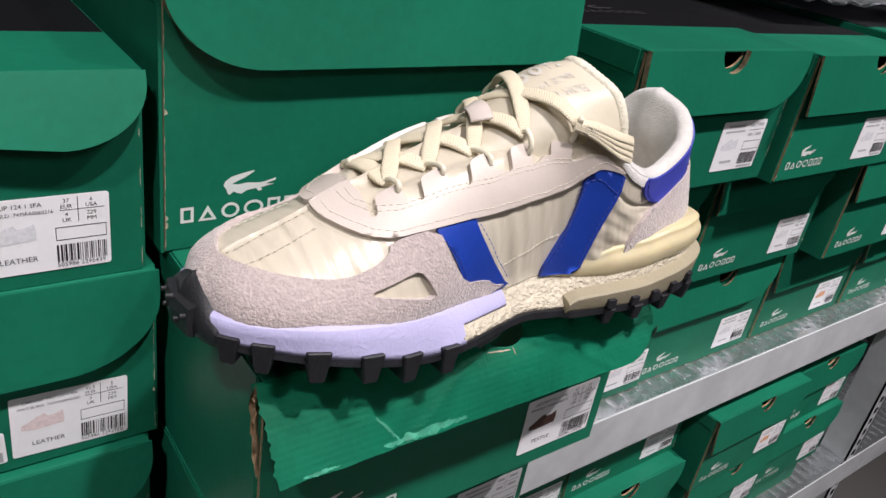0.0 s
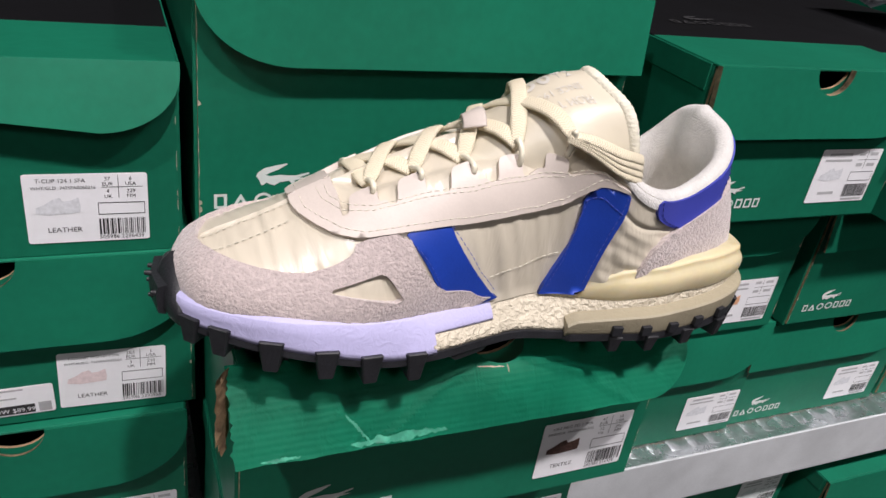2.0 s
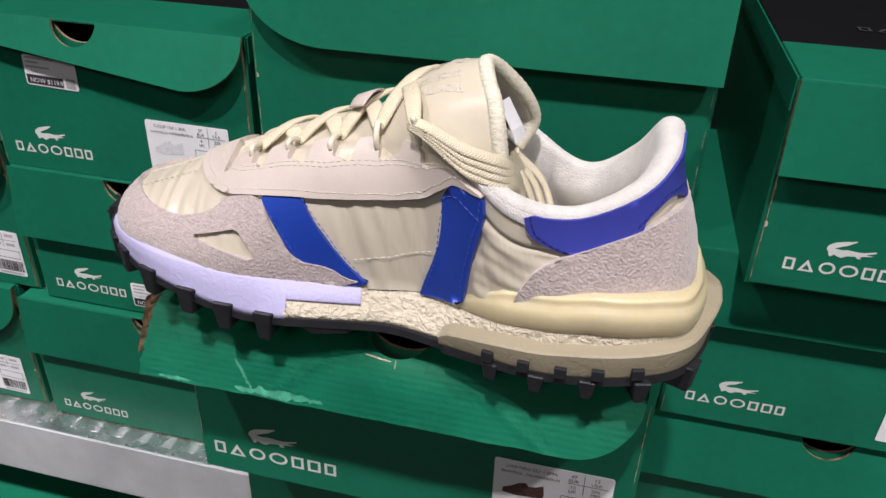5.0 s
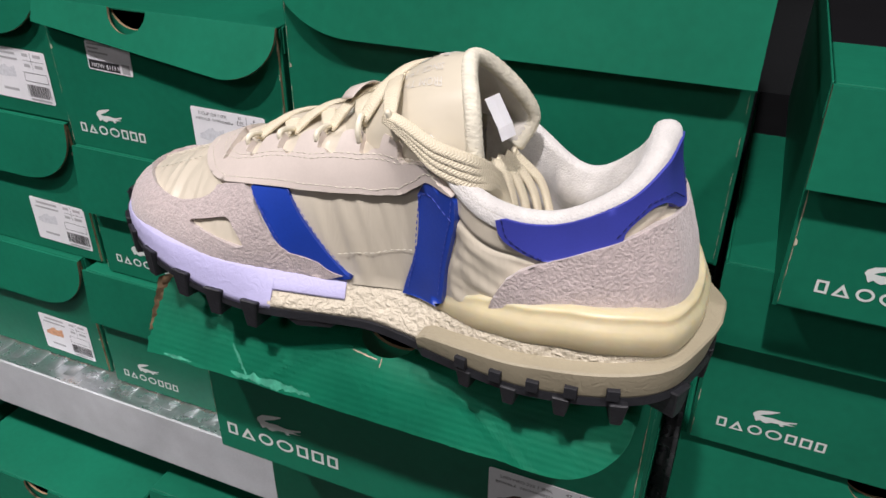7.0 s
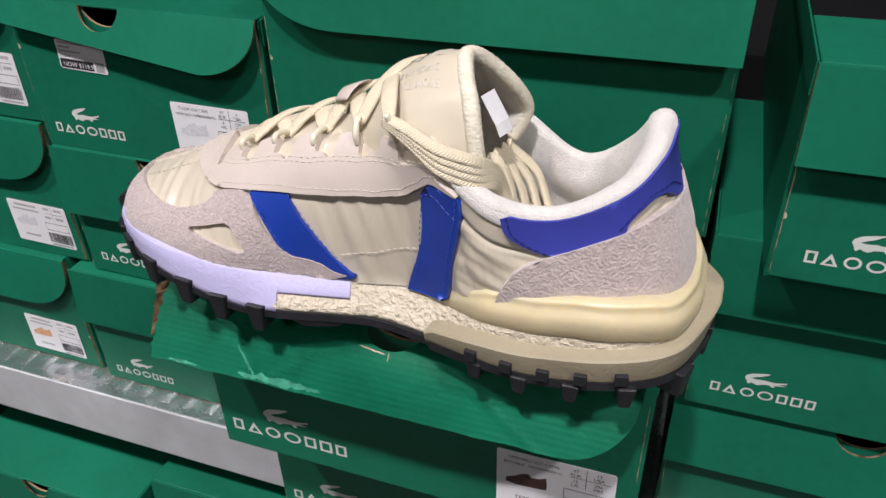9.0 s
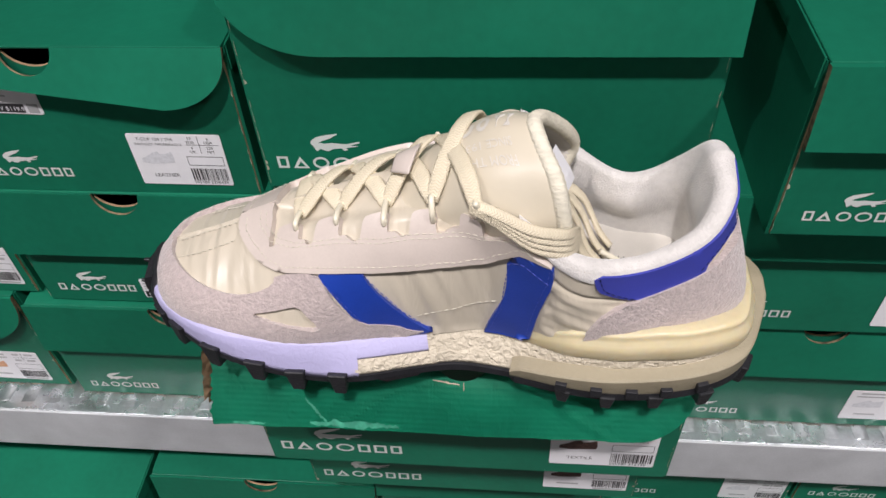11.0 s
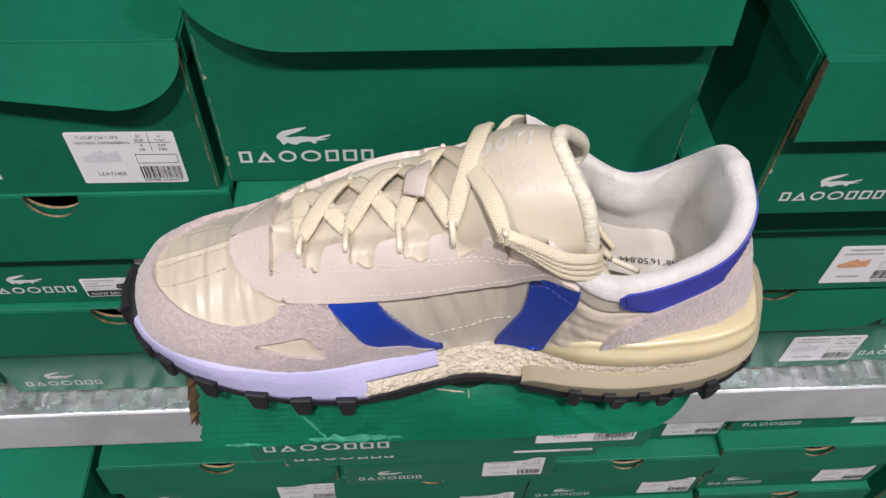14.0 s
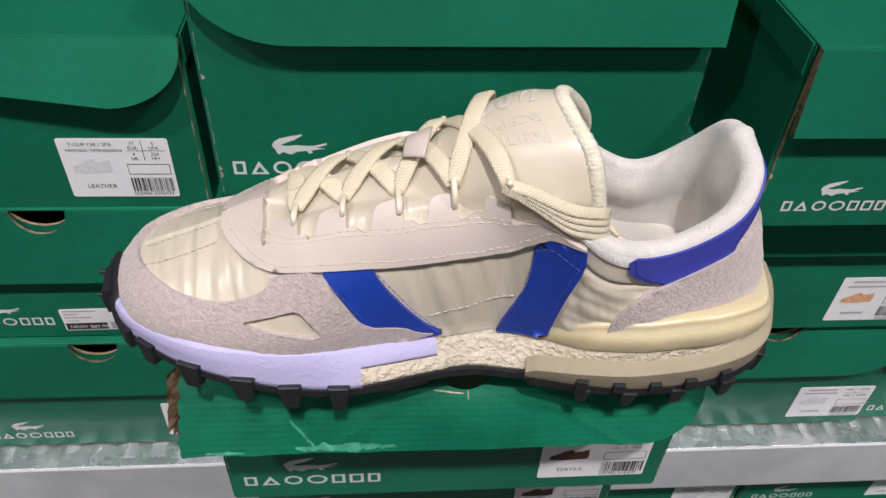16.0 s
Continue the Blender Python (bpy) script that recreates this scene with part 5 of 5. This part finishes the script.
def khaki_profile(p, lo, hi):
    back = max(0.0, 1 - abs(p) / 0.13)
    end = min(1.0, (P_KHAKI - abs(p)) / 0.02 + 0.35)
    t = lo + (0.0085 + 0.0045 * min(1.0, (P_KHAKI - abs(p)) / 0.15) + 0.004 * back ** 1.5) * end ** 0.3
    b, o = 0.0025 * min(1.0, back * 1.25), 0.0045 * min(1.0, back * 1.3) ** 1.6
    return [(0.0026 + b, lo - 0.0005), (0.0036 + b, lo + 0.0020), (0.0044 + o, t - 0.0008), (0.0036 + o, t), (-0.003, t + 0.0012), (-0.006, lo)]


khaki = sole_band("heel_plate", -P_KHAKI, P_KHAKI, 130, khaki_profile, KHAKI, "khaki foam heel plate", sharp=(2, 3, 4))


def foam_profile(p, lo, hi):
    u = max(0.0, 1 - abs(p) / P_FOAM)
    g = min(1.0, u * 4.0)
    mid = float(np.interp(u, (0, 0.2, 0.357, 0.44, 0.6, 0.8, 1), (1.1200, 1.1275, 1.1308, 1.1340, 1.1355, 1.1325, 1.1295)))
    hh = float(np.interp(u, (0, 0.1, 0.2, 0.36, 1), (0.0008, 0.0055, 0.0090, 0.0094, 0.0102)))
    out = float(np.interp(u, (0, 0.2, 0.36, 0.5, 0.7, 1), (-0.0085, -0.0030, -0.0006, 0.0004, 0.0012, 0.0016)))
    pts = []
    for k in range(20):
        a = -math.pi / 2 + math.pi * k / 19
        groove = 1 - 0.30 * g * math.exp(-((a - 0.72) / 0.30) ** 2)
        ca, sa = abs(math.cos(a)), math.sin(a)
        pts.append((out - 0.0068 * g * (1 - ca ** 0.75 * groove), mid + hh * sa))
    return pts + [(-0.019, mid + hh * 0.8), (-0.019, mid - hh * 0.8)]


sole_band("heel_cushion", -P_FOAM, P_FOAM, 160, foam_profile, FOAM, "yellowed translucent rubber heel cushion")


def outsole():
    bm = bmesh.new()
    n = 220
    top, low, bot = [], [], []
    for i in range(n):
        p = 2 * i / n
        _, lo, hi = sole_at(p)
        q = p if p <= 1 else 2 - p
        o = 0.0035 * min(1.0, max(0.0, 1 - q / 0.13) * 1.25) ** 1.3 + (0.0024 if q < P_KHAKI else 0.0)
        thick = 0.0055
        for lst, off, dz in ((top, 0.0010, 0.0006), (low, 0.0016, -0.0030), (bot, -0.0015, -thick)):
            xy, _, _ = sole_at(p, off + o)
            lst.append(bm.verts.new(rel((xy[0], xy[1], lo + dz))))
    for a, b in ((top, low), (low, bot)):
        for i in range(n):
            j = (i + 1) % n
            bm.faces.new((a[i], a[j], b[j], b[i]))
    # strips across close the underside and the top
    for ring in (bot, top):
        h = n // 2
        for i in range(h):
            a, b, c, d = ring[i], ring[i + 1], ring[(n - i - 1) % n], ring[(n - i) % n]
            vs = []
            for v in (a, b, c, d):
                if v not in vs:
                    vs.append(v)
            if len(vs) >= 3:
                bm.faces.new(vs)
    bmesh.ops.recalc_face_normals(bm, faces=bm.faces[:])
    return part("outsole", bm, RUBBER, shoe, "black rubber outsole", smooth=False)


out_ob = outsole()


def lug(p, width, deep, inset=0.013, rise=0.003, side=0.0042):
    bm = bmesh.new()
    xy, lo, hi = sole_at(p)
    e = 0.006
    t = sole_at(p + e)[0] - sole_at(p - e)[0]
    t /= np.hypot(*t)
    o = sole_at(p, 0.01)[0] - xy
    o /= np.hypot(*o)
    up, dn = [], []
    for k, (a, b) in enumerate(((-1, 1), (1, 1), (1, -1), (-1, -1))):
        w = width / 2 * (1.0 if b > 0 else 1.25)
        q = xy + t * a * w + o * (side if b > 0 else -inset)
        up.append(bm.verts.new(rel((q[0], q[1], lo + (rise if b > 0 else -0.002)))))
        q = xy + t * a * w * 0.60 + o * (side * 0.80 if b > 0 else -inset * 0.8)
        dn.append(bm.verts.new(rel((q[0], q[1], lo - deep))))
    bm.faces.new(up)
    bm.faces.new(dn[::-1])
    for i in range(4):
        j = (i + 1) % 4
        bm.faces.new((up[i], dn[i], dn[j], up[j]))
    bmesh.ops.bevel(bm, geom=bm.edges[:], offset=0.0006, segments=1, affect="EDGES")
    bmesh.ops.recalc_face_normals(bm, faces=bm.faces[:])
    return part("lug", bm, RUBBER, out_ob)


for x, w, dp in ((0.0975, 0.0105, 0.0095), (0.108, 0.0105, 0.0105), (0.1270, 0.0115, 0.0115), (0.1490, 0.0115, 0.0108), (0.1680, 0.0110, 0.0112), (0.1886, 0.0105, 0.0114),
                 (0.2955, 0.0085, 0.0100), (0.3155, 0.0085, 0.0102), (0.3370, 0.0085, 0.0106), (0.3580, 0.0085, 0.0120), (0.3760, 0.0110, 0.0150)):
    p = x_to_p(x)
    rise = 0.0040 if x < 0.2 else -0.0005
    lug(p, w * 0.9, dp, rise=rise, side=0.0034 if x < 0.2 else (0.0050 if x < 0.35 else 0.0066))
    lug(2 - p, w, dp, rise=rise)
    lug(p, w * 0.9, sole_at(p)[1] - 1.0878, inset=0.046, rise=-0.002, side=-0.034)
lug(0.02, 0.012, 0.015, side=0.0080)
lug(x_to_p(0.218), 0.026, 0.0072, rise=-0.003, side=0.001)
# black blocks stand in for the square dents along the plate's lower edge
for x in (0.2945, 0.3100, 0.3255, 0.3405, 0.3555):
    p = x_to_p(x)
    bm = bmesh.new()
    xy, lo, hi = sole_at(p, 0.0042 + 0.0030 * min(1.0, max(0.0, 1 - p / 0.13) * 1.25))
    t = sole_at(p + 0.006)[0] - sole_at(p - 0.006)[0]
    slab(bm, -0.0026, 0.0026, -0.0018, 0.0018, -0.0022, 0.0030, 0.0003)
    ob = part("dent_block", bm, RUBBER, out_ob)
    ob.matrix_local = pose(*rel((xy[0], xy[1], lo + 0.0032)), 0, 0, math.degrees(math.atan2(t[1], t[0])))


def bumper_profile(p, lo, hi):
    u = max(0.0, 1 - abs(p - 1) / 0.085) ** 0.5
    top = lo + (hi - lo + 0.0105) * u
    return [(0.0016, lo - 0.004), (0.0030, lo), (0.0028 - 0.0004 * u, lo + 0.5 * (top - lo)), (0.0022 - 0.0022 * u, lo + 0.8 * (top - lo)), (0.0012 - 0.0050 * u, top), (-0.004 - 0.003 * u, top + 0.0008), (-0.011, lo)]


bumper = sole_band("toe_bumper", 0.915, 1.085, 40, bumper_profile, RUBBER, "black rubber toe bumper with studs", out_ob)
sole_band("tread_plate", 0.958, 1.042, 16, lambda p, lo, hi: [(0.0020, lo - 0.0045), (0.0052, lo - 0.0030), (0.0058, lo + 0.0050), (0.0048, lo + 0.0095), (0.0010, lo + 0.0100)], RUBBER, "raised tread plate", out_ob, smooth=False)
for q, dz in ((0.965, 0.005), (1.0, 0.009), (1.035, 0.005), (0.982, 0.0), (1.018, 0.0)):
    xy, lo, hi = sole_at(q, 0.0060)
    bm = bmesh.new()
    bmesh.ops.create_cone(bm, segments=10, cap_ends=True, radius1=0.0014, radius2=0.0009, depth=0.0028)
    ob = part("stud", bm, RUBBER, bumper)
    ob.matrix_local = pose(*rel((xy[0], xy[1], lo + 0.002 + dz * 0.8)), 0, -80, 0)
